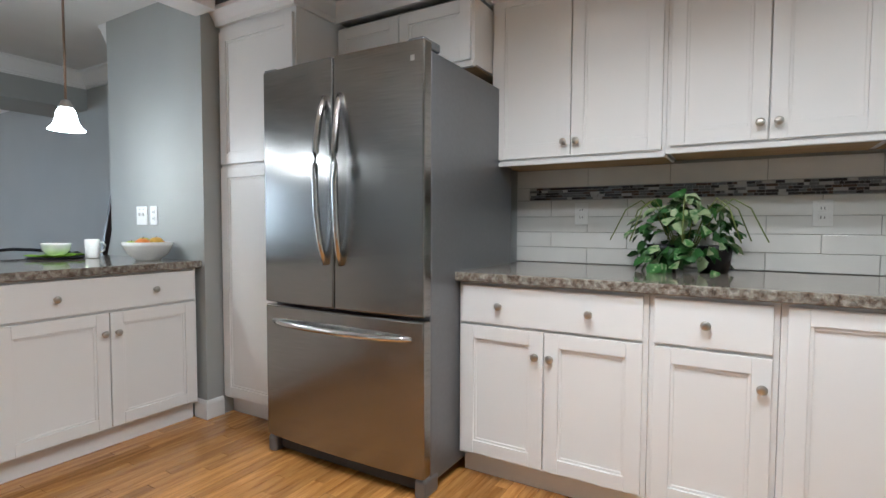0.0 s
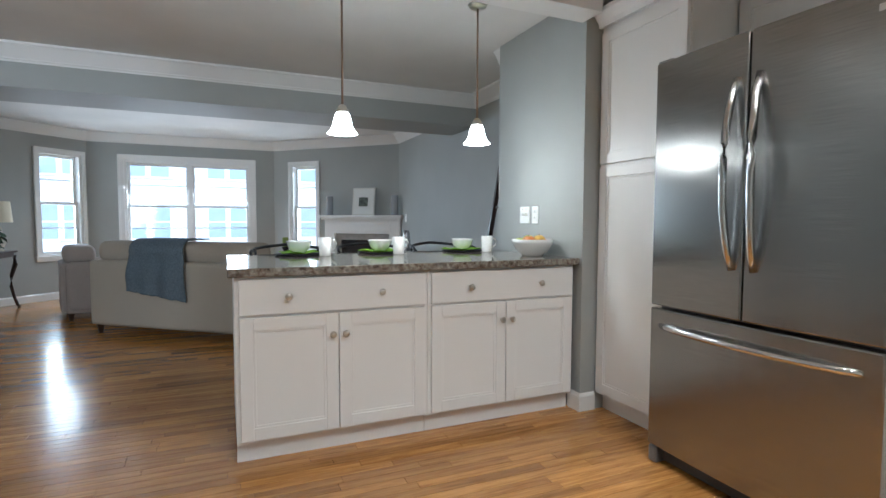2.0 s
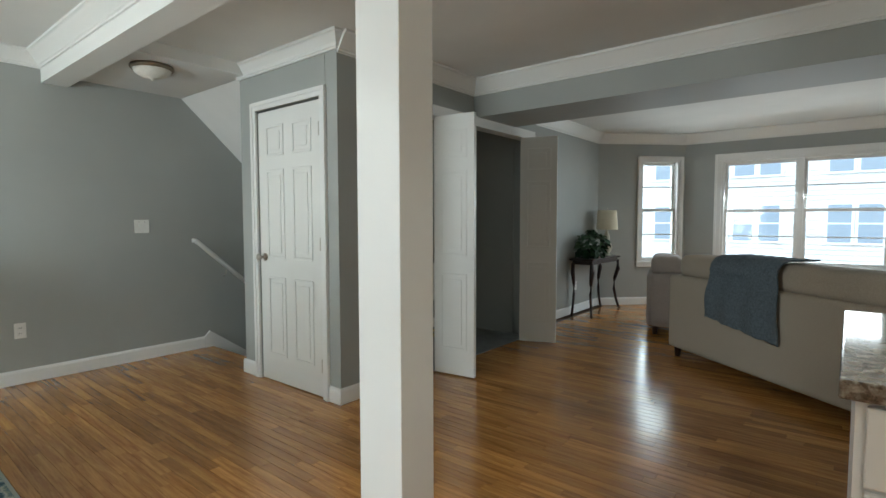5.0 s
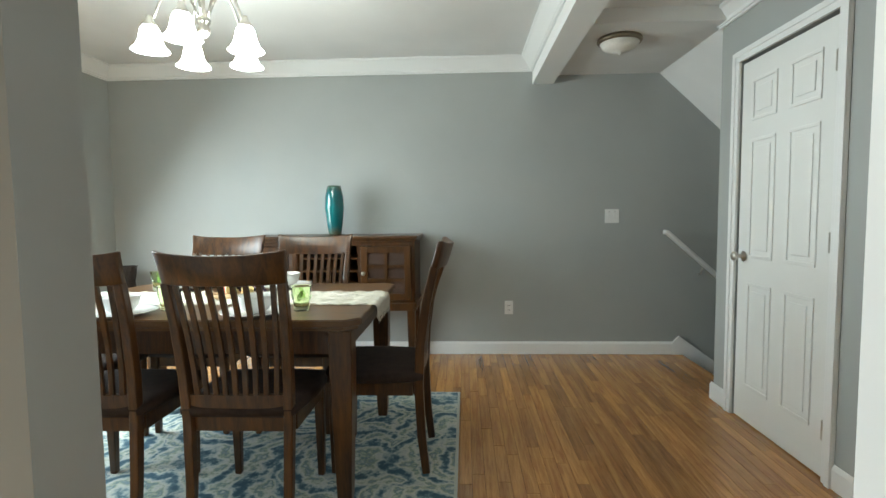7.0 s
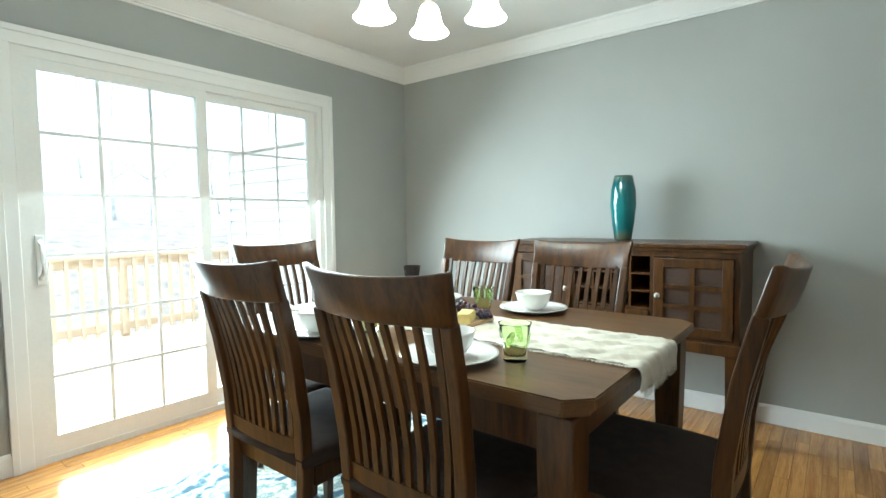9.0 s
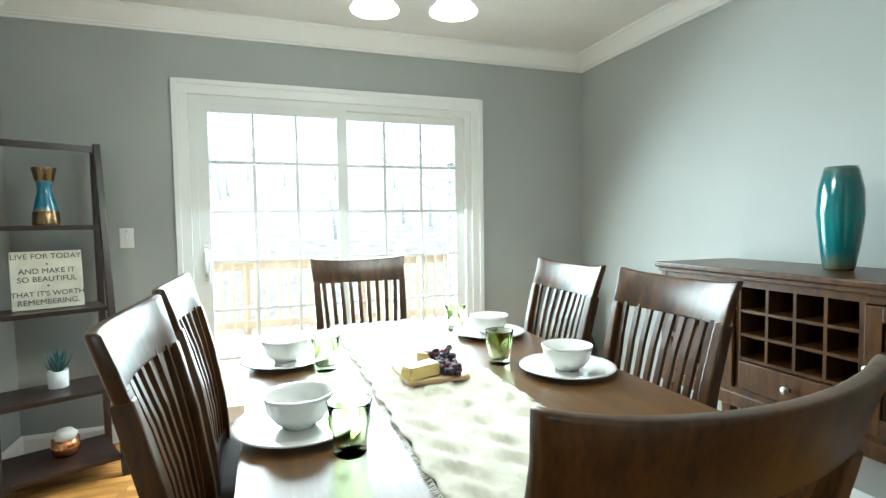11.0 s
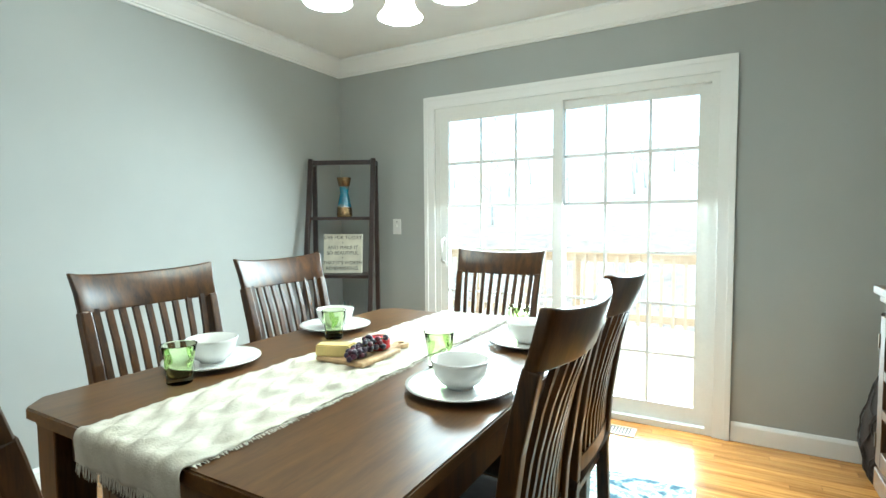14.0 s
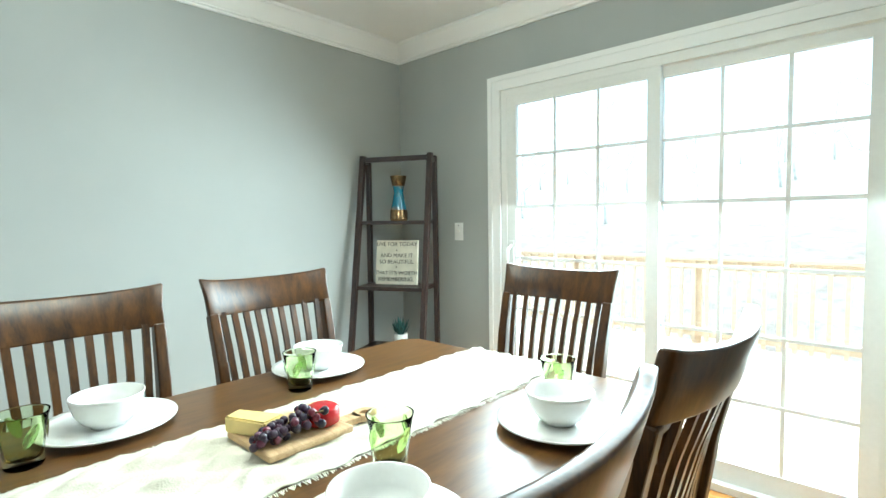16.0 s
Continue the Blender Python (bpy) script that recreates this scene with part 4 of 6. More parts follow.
# runner: puckered weave, draped over the north edge, fringed sides
rn = thing("table_runner", pose(-3.006, -2.06, TOP), "cream woven cotton table runner with fringed edges", "table runner")
bm = bmesh.new()
nx, ny = 40, 190
grid = []
rr2 = random.Random(11)
for j in range(ny + 1):
    s = -0.71 + 1.625 * j / ny
    row = []
    for i in range(nx + 1):
        x = -0.18 + 0.36 * i / nx + 0.004 * math.sin(s * 31) + 0.003 * math.sin(s * 77)
        band = math.sin(i / nx * math.pi * 3) ** 2
        puck = 0.0125 * band * (0.5 + 0.5 * math.sin(s * 58 + 1.9 * math.sin(i * 0.5 + s * 3))) + 0.003 * math.sin(i * 1.9 + 40 * s) * math.sin(s * 120)
        z = 0.004 + puck + 0.001 * rr2.random()
        y = s
        if s > 0.838:
            over = s - 0.838
            a = min(over / 0.028, 1.0) * math.pi / 2
            y = 0.838 + 0.016 * math.sin(a) + 0.004 * math.sin(i * 0.45) * max(0, over - 0.03) * 8
            z = (z - 0.004) * math.cos(a) + 0.004 - 0.016 * (1 - math.cos(a)) - max(0, over - 0.028)
            y += 0.4 * puck * math.sin(a)
        row.append(bm.verts.new((x, y, z)))
    grid.append(row)
for a, b in zip(grid, grid[1:]):
    for i in range(nx):
        bm.faces.new((a[i], a[i + 1], b[i + 1], b[i])).smooth = True
CLOTH = cloth_material()
cl = part("cloth", bm, CLOTH, rn)
sm = cl.modifiers.new("thick", "SOLIDIFY")
sm.thickness, sm.offset = 0.003, 1
bm = bmesh.new()
for side in (-1, 1):
    for k in range(330):
        s = -0.705 + 1.54 * k / 330
        L = 0.006 + 0.009 * rr2.random()
        x0 = side * 0.179
        dy = (rr2.random() - 0.5) * 0.012
        v = [bm.verts.new(p) for p in ((x0, s - 0.0018, 0.005), (x0, s + 0.0018, 0.005), (x0 + side * L, s + dy + 0.001, 0.0025), (x0 + side * L, s + dy - 0.001, 0.0025))]
        bm.faces.new(v)
for k in range(150):
    x = -0.172 + 0.344 * k / 150
    L = 0.02 + 0.02 * rr2.random()
    dx = (rr2.random() - 0.5) * 0.012
    v = [bm.verts.new(p) for p in ((x - 0.0015, 0.857, -0.055), (x + 0.0015, 0.857, -0.055), (x + dx + 0.001, 0.859, -0.062 - L * 0.7), (x + dx - 0.001, 0.859, -0.062 - L * 0.7))]
    bm.faces.new(v)
tagged(part("fringe", bm, CLOTH, rn), kind="stuff")

PLATE = [(0, 0.004), (0.08, 0.004), (0.085, 0.0), (0.09, 0.004), (0.13, 0.014), (0.143, 0.018), (0.143, 0.021), (0.13, 0.018), (0.092, 0.009), (0.0, 0.008)]
BOWL = [(0, 0.0), (0.036, 0.0), (0.038, 0.006), (0.052, 0.014), (0.067, 0.035), (0.075, 0.066), (0.077, 0.074), (0.073, 0.074), (0.066, 0.04), (0.05, 0.018), (0, 0.011)]
GLASSP = [(0, 0), (0.030, 0), (0.033, 0.004), (0.034, 0.03), (0.038, 0.07), (0.045, 0.104), (0.0465, 0.108), (0.043, 0.106), (0.035, 0.068), (0.030, 0.03), (0.027, 0.018), (0, 0.014)]
GREENGLASS = plain("green_glass", (0.88, 0.985, 0.74), 0.02, 0, 1.0, ior=1.12, vary=0)
DASH = plain("green_glass_dash", (0.58, 0.85, 0.28), 0.1, 0, 0.8, vary=0)


def plate_at(x, y, z=TOP):
    th = thing("dinner_plate", pose(x, y, z), "white round ceramic dinner plate on the table", "plate", "place settings")
    part("plate", lathe(PLATE, 40), CERAMIC, th)


def bowl_at(x, y, z, label="white ceramic bowl standing on a dinner plate"):
    th = thing("bowl", pose(x, y, z), label, "bowl", "place settings")
    part("bowl", lathe(BOWL, 36), CERAMIC, th)


def tumbler(x, y, a):
    th = thing("drinking_glass", pose(x, y, TOP, 0, 0, a), "clear green glass tumbler with leaf-green flecks", "glass", "place settings")
    part("glass", lathe(GLASSP, 28), GREENGLASS, th)
    for k in range(4):
        bm = bmesh.new()
        ang = k * 1.57
        rows = []
        for j in range(5):
            f = j / 4
            zz = 0.045 + 0.045 * f
            r = 0.0365 + 0.006 * f + 0.0025
            w = 0.28 * math.sin(math.pi * (0.12 + 0.76 * f))
            rows.append([bm.verts.new((r * math.cos(ang + s * w + 0.4 * f), r * math.sin(ang + s * w + 0.4 * f), zz)) for s in (-1, 0, 1)])
        for a2, b2 in zip(rows, rows[1:]):
            for i in range(2):
                bm.faces.new((a2[i], a2[i + 1], b2[i + 1], b2[i]))
        part("fleck", bm, DASH, th)


for x, y in ((-2.622, -1.68), (-2.612, -2.255), (-3.414, -1.83), (-3.402, -2.372)):
    plate_at(x, y)
    bowl_at(x, y, TOP + 0.0085)
for k, (x, y) in enumerate(((-2.71, -1.515), (-2.727, -2.118), (-3.262, -1.985), (-3.312, -2.52))):
    tumbler(x, y, 37 * k)

# cheese board with its handle to the south
cb = thing("cutting_board", pose(-3.005, -1.925, TOP + 0.011, 0, 0, 0), "pale wooden cutting board with handle lying on the runner", "cutting board")
MAPLEB = wood("maple", (0.42, 0.27, 0.13), (0.62, 0.45, 0.26), 0.5, (1, 12, 12), 6)
part("board", boxes((-0.092, -0.10, 0, 0.092, 0.10, 0.016), bevel=0.006), MAPLEB, cb)
bm = bmesh.new()
inner, outer = [], []
for k in range(24):
    q = 2 * math.pi * k / 24
    for ring, rr_, z in ((outer, 0.026, 0), (inner, 0.010, 0)):
        ring.append((bm.verts.new((-0.045 + rr_ * math.cos(q), -0.165 + 1.25 * rr_ * math.sin(q), 0.001)), bm.verts.new((-0.045 + rr_ * math.cos(q), -0.165 + 1.25 * rr_ * math.sin(q), 0.015))))
for k in range(24):
    o0, o1, i0, i1 = outer[k], outer[(k + 1) % 24], inner[k], inner[(k + 1) % 24]
    for f in ((o0[0], o1[0], o1[1], o0[1]), (i1[0], i0[0], i0[1], i1[1]), (o0[1], o1[1], i1[1], i0[1]), (i0[0], i1[0], o1[0], o0[0])):
        bm.faces.new(f)
box(bm, -0.062, -0.146, 0.001, -0.028, -0.098, 0.015)
bmesh.ops.recalc_face_normals(bm, faces=bm.faces)
part("handle", bm, MAPLEB, cb)
ob = thing("cheese_wedge", pose(-2.962, -1.868, TOP + 0.0275, 0, 0, 18), "pale yellow cheese wedge on the board", "cheese")
bm = bmesh.new()
p = [(-0.055, -0.03), (0.06, -0.012), (0.055, 0.035), (-0.05, 0.028)]
f = bm.faces.new([bm.verts.new((*q, 0)) for q in p])
ex = bmesh.ops.extrude_face_region(bm, geom=[f])
bmesh.ops.translate(bm, verts=[e for e in ex["geom"] if isinstance(e, bmesh.types.BMVert)], vec=(0, 0, 0.035))
bmesh.ops.recalc_face_normals(bm, faces=bm.faces)
bmesh.ops.bevel(bm, geom=list(bm.edges), offset=0.004, segments=2, affect="EDGES")
part("wedge", bm, plain("cheese", (0.72, 0.56, 0.22), 0.5, vary=0.1, grain=20), ob)
ob = thing("red_cheese", pose(-3.035, -1.985, TOP + 0.0275, 0, 0, 40), "red waxed cheese wheel cut open on the board", "cheese")
part("wheel", lathe([(0, 0), (0.03, 0), (0.038, 0.006), (0.038, 0.034), (0.03, 0.04), (0, 0.04)], 24), plain("red_wax", (0.42, 0.02, 0.025), 0.25), ob)
part("cut_face", boxes((0.02, -0.03, 0.004, 0.043, 0.03, 0.037), bevel=0.003), plain("cheese_pale", (0.74, 0.62, 0.36), 0.5), ob)
gr = thing("grape_bunch", pose(-3.045, -1.895, TOP + 0.0275, 0, 0, 70), "bunch of dark purple grapes on the board", "grapes")
bm = bmesh.new()
rg = random.Random(3)
for k in range(75):
    u = rg.random()
    c = ((u - 0.5) * 0.15, (rg.random() - 0.5) * 0.075 * (1.1 - u * 0.6) - (u - 0.5) * -0.05, 0.008 + rg.random() ** 1.3 * 0.042 * (1.1 - u * 0.7))
    bmesh.ops.create_icosphere(bm, subdivisions=2, radius=0.0082 + rg.random() * 0.0016, matrix=Matrix.Translation(c))
for f in bm.faces:
    f.smooth = True
mg, tg, bg = nodes_of("grape_skin")
gi = tg.nodes.new("ShaderNodeNewGeometry")
tg.links.new(ramp(tg, [(0.0, (0.012, 0.010, 0.030)), (0.7, (0.035, 0.012, 0.035)), (1.0, (0.16, 0.012, 0.03))], gi.outputs["Random Per Island"]), bg.inputs["Base Color"])
bg.inputs["Roughness"].default_value = 0.3
tagged(part("grape_cluster", bm, mg, gr), kind="stuff")
part("stem", tube([(-0.07, 0.02, 0.05), (-0.05, 0.01, 0.045), (0.0, 0.0, 0.03)], 0.002, 6), plain("stem_brown", (0.12, 0.08, 0.03), 0.7), gr)

# buffet: front faces +x; local x along the front (south to north), y towards the wall
bf = thing("buffet_cabinet", pose(-4.40, -1.19, 0, 0, 0, 90), "dark cherry buffet with lattice doors and bottle cubbies", "buffet")
BW, BD = 1.32, 0.455
# local frame: x from -BW to 0, y into the wall
part("top", boxes((-BW - 0.025, -0.025, 1.025, 0.025, BD + 0.01, 1.05), bevel=0.006), CHERRY, bf)
part("cornice", boxes((-BW - 0.012, -0.012, 1.005, 0.012, BD, 1.0245), bevel=0.004), CHERRY, bf)
for x in (-BW, -0.025):
    part("side_panel", boxes((x, 0.0, 0.53, x + 0.025, BD, 1.0045)), CHERRY, bf)
part("back_panel", boxes((-BW + 0.025, BD - 0.015, 0.53, -0.025, BD, 1.0045)), CHERRY, bf)
part("bottom_panel", boxes((-BW + 0.025, 0.0, 0.53, -0.025, BD - 0.015, 0.55)), CHERRY, bf)
part("top_panel", boxes((-BW + 0.025, 0.004, 0.975, -0.025, BD - 0.015, 1.0045)), CHERRY, bf)
for x in (-BW + 0.42, -0.44):
    part("partition", boxes((x, 0.0, 0.55, x + 0.02, BD - 0.015, 0.975)), CHERRY, bf)
part("lower_rail", boxes((-BW - 0.01, -0.01, 0.47, 0.01, BD, 0.5295), bevel=0.004), CHERRY, bf)
for x in (-BW + 0.035, -0.035):
    for y in (0.035, BD - 0.04):
        r = [(x, y, 0.0), (x, y, 0.30), (x, y, 0.4695)]
        soft(part("leg", ribbon(r, 0.062, 0.062, [0.66, 0.9, 1.0]), CHERRY, bf), 0.004)
MESHW = plain("dark_mesh", (0.05, 0.025, 0.014), 0.6, vary=0.3, grain=150)
for x0, x1, kx, hx in ((-BW + 0.03, -BW + 0.415, -BW + 0.39, -BW + 0.03), (-0.415, -0.03, -0.39, -0.03)):
    d = part("door", boxes((x0 + 0.05, -0.004, 0.605, x1 - 0.05, 0.0, 0.92)), MESHW, bf, "lattice door with dark mesh backing")
    for a in (x0, x1 - 0.05):
        part("stile", boxes((a, -0.016, 0.555, a + 0.05, 0.002, 0.97), bevel=0.002), CHERRY, d)
    for z in (0.92, 0.555):
        part("rail", boxes((x0 + 0.05, -0.016, z, x1 - 0.05, 0.002, z + 0.05), bevel=0.002), CHERRY, d)
    xm = (x0 + x1) / 2
    part("lattice_bar", boxes((xm - 0.013, -0.0155, 0.605, xm + 0.013, -0.005, 0.92)), CHERRY, d)
    for k in (1, 2):
        zz = 0.605 + 0.315 * k / 3
        for a, b in ((x0 + 0.05, xm - 0.013), (xm + 0.013, x1 - 0.05)):
            part("lattice_bar", boxes((a, -0.0155, zz - 0.012, b, -0.005, zz + 0.012)), CHERRY, d)
    kn = knob(d, kx, -0.016, 0.765)
    for zz in (0.62, 0.90):
        part("hinge", boxes((hx - 0.004, -0.019, zz - 0.02, hx + 0.004, -0.012, zz + 0.02)), plain("bronze_hinge", (0.14, 0.10, 0.06), 0.4, 1.0), d)
cx0, cx1 = -BW + 0.44, -0.44
for k in range(1, 4):
    xx = cx0 + (cx1 - cx0) * k / 4
    part("divider", boxes((xx - 0.006, 0.006, 0.685, xx + 0.006, BD - 0.02, 0.975)), CHERRY, bf)
for k in range(3):
    zz = 0.68 + 0.295 * k / 3
    part("shelf", boxes((cx0, 0.002, zz - 0.006, cx1, BD - 0.017, zz + 0.006)), CHERRY, bf)
dr = part("drawer", boxes((cx0 + 0.004, -0.014, 0.557, cx1 - 0.004, 0.01, 0.67), bevel=0.003), CHERRY, bf)
knob(dr, (cx0 + cx1) / 2, -0.014, 0.613)


def glaze(name, stops, rough=0.12):
    """Reactive glaze whose tone runs with the height of the pot."""
    m, t, b = nodes_of(name)
    v = t.nodes.new("ShaderNodeTexCoord").outputs["Object"]
    sep = t.nodes.new("ShaderNodeSeparateXYZ")
    t.links.new(v, sep.inputs[0])
    n = node(t, "ShaderNodeTexNoise", Scale=14, Detail=5)
    t.links.new(v, n.inputs["Vector"])
    ma = node(t, "ShaderNodeMath", operation="MULTIPLY_ADD")
    ma.inputs[1].default_value = 0.10
    t.links.new(n.outputs["Fac"], ma.inputs[0])
    t.links.new(sep.outputs["Z"], ma.inputs[2])
    t.links.new(ramp(t, stops, ma.outputs[0]), b.inputs["Base Color"])
    b.inputs["Roughness"].default_value = rough
    b.inputs["Coat Weight"].default_value = 0.6
    return m


ob = thing("vase", pose(-4.67, -1.87, 1.05), "tall teal glazed ceramic vase on the buffet", "vase")
part("vase", lathe([(0, 0), (0.046, 0), (0.052, 0.01), (0.066, 0.10), (0.078, 0.22), (0.074, 0.31), (0.058, 0.385), (0.053, 0.40), (0.047, 0.398), (0.06, 0.31), (0.066, 0.22), (0, 0.02)], 36), glaze("teal_glaze", [(0.03, (0.16, 0.13, 0.05)), (0.12, (0.01, 0.13, 0.14)), (0.25, (0.012, 0.16, 0.17)), (0.40, (0.01, 0.11, 0.12)), (0.47, (0.10, 0.13, 0.08))]), ob)

wv = thing("wicker_vase", pose(-4.70, -3.66, 0), "tall dark woven wicker floor vase in the corner", "vase")
prof = [(0.075, 0.0), (0.11, 0.05), (0.135, 0.18), (0.13, 0.30), (0.09, 0.45), (0.052, 0.56), (0.05, 0.66), (0.062, 0.76), (0.07, 0.80)]
WICK = plain("dark_wicker", (0.03, 0.022, 0.018), 0.65, vary=0.4, grain=90)


def prof_r(z):
    for (r0, z0), (r1, z1) in zip(prof, prof[1:]):
        if z0 <= z <= z1:
            return r0 + (r1 - r0) * (z - z0) / (z1 - z0)
    return prof[-1][0]


part("core", lathe([(0, 0)] + [(r - 0.006, z) for r, z in prof], 28), WICK, wv)
bm = bmesh.new()
for s in range(26):
    sign = 1 if s % 2 else -1
    a0 = rg.random() * 6.3
    turn = sign * (1.2 + rg.random() * 2.2)
    pts = []
    for k in range(25):
        z = 0.8 * k / 24
        a = a0 + turn * k / 24 + 0.08 * math.sin(k * 1.7 + s)
        r = prof_r(z) + 0.003 * math.sin(k * 2.1 + s)
        pts.append((r * math.cos(a), r * math.sin(a), z))
    t2 = tube(pts, 0.0032, 5)
    me = bpy.data.meshes.new("tmp")
    t2.to_mesh(me)
    t2.free()
    bm.from_mesh(me)
    bpy.data.meshes.remove(me)
tagged(part("wicker_strands", bm, WICK, wv), kind="stuff")


# corner ladder shelf: local x across, front towards -y
def ladder_shelf(m, label, heights=(0.10, 0.44, 0.85, 1.27), top=1.70, half=0.235):
    th = thing("ladder_shelf", m, label, "shelf")
    fy = lambda z: -0.40 + 0.30 * z / top
    hx = lambda z: half + 0.008 * (1 - z / top)
    for s in (-1, 1):
        soft(part("front_post", tube_box([(s * hx(0), fy(0), 0), (s * hx(top), fy(top), top)], 0.032, 0.04), BLACKWOOD, th), 0.003)
        soft(part("back_post", tube_box([(s * hx(0), -0.02, 0), (s * hx(top), -0.02, top - 0.01)], 0.03, 0.035), BLACKWOOD, th), 0.003)
        part("side_rail", boxes((s * hx(top) - 0.012, fy(top), top - 0.05, s * hx(top) + 0.012, -0.02, top - 0.02)), BLACKWOOD, th)
    part("top_rail", boxes((-half, fy(top) - 0.012, top - 0.045, half, fy(top) + 0.012, top - 0.012)), BLACKWOOD, th)
    for z in heights:
        part("shelf", boxes((-hx(z) + 0.012, fy(z) - 0.005, z - 0.024, hx(z) - 0.012, -0.01, z), bevel=0.003), BLACKWOOD, th)
    return th


def tube_box(pts, wx, wy):
    bm = bmesh.new()
    rings = [[bm.verts.new((x + a * wx / 2, y + b * wy / 2, z)) for a, b in ((-1, -1), (1, -1), (1, 1), (-1, 1))] for x, y, z in pts]
    for a, b in zip(rings, rings[1:]):
        for i in range(4):
            bm.faces.new((a[i], a[(i + 1) % 4], b[(i + 1) % 4], b[i]))
    bm.faces.new(rings[0][::-1])
    bm.faces.new(rings[-1])
    bmesh.ops.recalc_face_normals(bm, faces=bm.faces)
    return bm


SM = pose(-1.462, -3.69, 0, 0, 0, 205.3)
ladder_shelf(SM, "espresso wooden ladder shelf standing in the corner")


def on_shelf(x, y, z, a=0):
    return SM @ pose(x, y, z, 0, 0, a)


BRONZE = plain("polished_bronze", (0.22, 0.14, 0.07), 0.26, 1.0, vary=0.3, grain=30)
ob = thing("hourglass_vase", on_shelf(0.01, -0.09, 1.27), "blue and bronze hourglass ceramic vase on the shelf", "vase")
part("vase", lathe([(0, 0), (0.055, 0), (0.057, 0.01), (0.054, 0.07), (0.034, 0.16), (0.03, 0.18), (0.036, 0.22), (0.052, 0.29), (0.047, 0.288), (0.03, 0.2), (0, 0.05)], 32), glaze("blue_bronze_glaze", [(0.03, (0.20, 0.12, 0.045)), (0.11, (0.22, 0.13, 0.05)), (0.13, (0.015, 0.14, 0.22)), (0.26, (0.02, 0.18, 0.27)), (0.285, (0.24, 0.15, 0.07)), (0.36, (0.22, 0.13, 0.06))], 0.2), ob)
part("base_band", lathe([(0.0585, 0.008), (0.0585, 0.012), (0.0560, 0.068), (0.0550, 0.070)], 32), BRONZE, ob, "polished bronze band")
part("rim_band", lathe([(0.0390, 0.226), (0.0400, 0.228), (0.0535, 0.288), (0.0530, 0.291)], 32), BRONZE, ob, "polished bronze band")
sg = thing("sign_board", on_shelf(0.0, -0.13, 0.852), "cream square board lettered with a motto, leaning on the shelf", "sign")
bd = part("board", boxes((-0.145, -0.012, 0, 0.145, 0.012, 0.29), bevel=0.002), plain("cream_board", (0.66, 0.62, 0.50), 0.6, vary=0.12, grain=12), sg)
bd.rotation_euler = (radians(-7), 0, 0)
INK = plain("dark_ink", (0.06, 0.055, 0.05), 0.7)
for k, (line, z, size) in enumerate((("LIVE FOR TODAY", 0.252, 0.037), ("AND MAKE IT", 0.178, 0.037), ("SO BEAUTIFUL", 0.137, 0.037), ("THAT IT'S WORTH", 0.065, 0.035), ("REMEMBERING.", 0.023, 0.037))):
    cu = bpy.data.curves.new("lettering", "FONT")
    cu.body, cu.size, cu.align_x, cu.extrude, cu.space_character = line, size, "CENTER", 0.0006, 1.0
    cu.materials.append(INK)
    to = new("lettering", cu)
    to.parent = bd
    to.matrix_basis = pose(0, -0.0135, z, 90, 0, 0)
for z in (0.225, 0.115):
    part("dot", boxes((-0.004, -0.0145, z - 0.004, 0.004, -0.0125, z + 0.004)), INK, bd)
ob = thing("potted_plant", on_shelf(0.02, -0.12, 0.44), "small blue-green succulent in white cylinder pot", "plant")
part("pot", lathe([(0, 0), (0.042, 0), (0.045, 0.004), (0.045, 0.088), (0.040, 0.088), (0.039, 0.07), (0, 0.07)], 28), CERAMIC, ob)
bm = bmesh.new()
for k in range(34):
    a, tilt = k * 2.4, 0.15 + 0.75 * rg.random()
    L = 0.07 + 0.06 * rg.random()
    d = Vector((math.cos(a) * math.sin(tilt * 0.8), math.sin(a) * math.sin(tilt * 0.8), math.cos(tilt)))
    side = d.cross(Vector((0, 0, 1))).normalized() * 0.009
    base = Vector((math.cos(a) * 0.012, math.sin(a) * 0.012, 0.072))
    v = [bm.verts.new(p) for p in (base, base + d * L * 0.55 + side, base + d * L + Vector((0, 0, 0.012)), base + d * L * 0.55 - side)]
    bm.faces.new(v)
tagged(part("leaves", bm, plain("blue_green_leaf", (0.05, 0.13, 0.12), 0.6, vary=0.3), ob), kind="stuff")
ob = thing("basket_ornament", on_shelf(0.03, -0.17, 0.10), "copper candle pot with white flower on the lowest shelf", "ornament")
part("pot", lathe([(0, 0), (0.05, 0), (0.062, 0.03), (0.06, 0.085), (0.055, 0.085), (0, 0.03)], 24), plain("copper", (0.62, 0.25, 0.11), 0.25, 1.0), ob)
part("flower", lathe([(0, 0.075), (0.045, 0.08), (0.055, 0.105), (0.035, 0.13), (0, 0.12)], 9), plain("white_petal", (0.75, 0.74, 0.7), 0.7), ob)

# ---- lamps ----
SHADE = plain("opal_glass", (0.9, 0.9, 0.86), 0.3, emit=3.5, emit_color=(1.0, 0.97, 0.90), vary=0)
BELL = [(0.020, 0.118), (0.030, 0.114), (0.040, 0.10), (0.046, 0.075), (0.052, 0.045), (0.064, 0.02), (0.080, 0.004), (0.082, 0.0), (0.078, 0.002), (0.060, 0.022), (0.047, 0.048), (0.042, 0.075), (0.036, 0.097), (0.026, 0.108)]


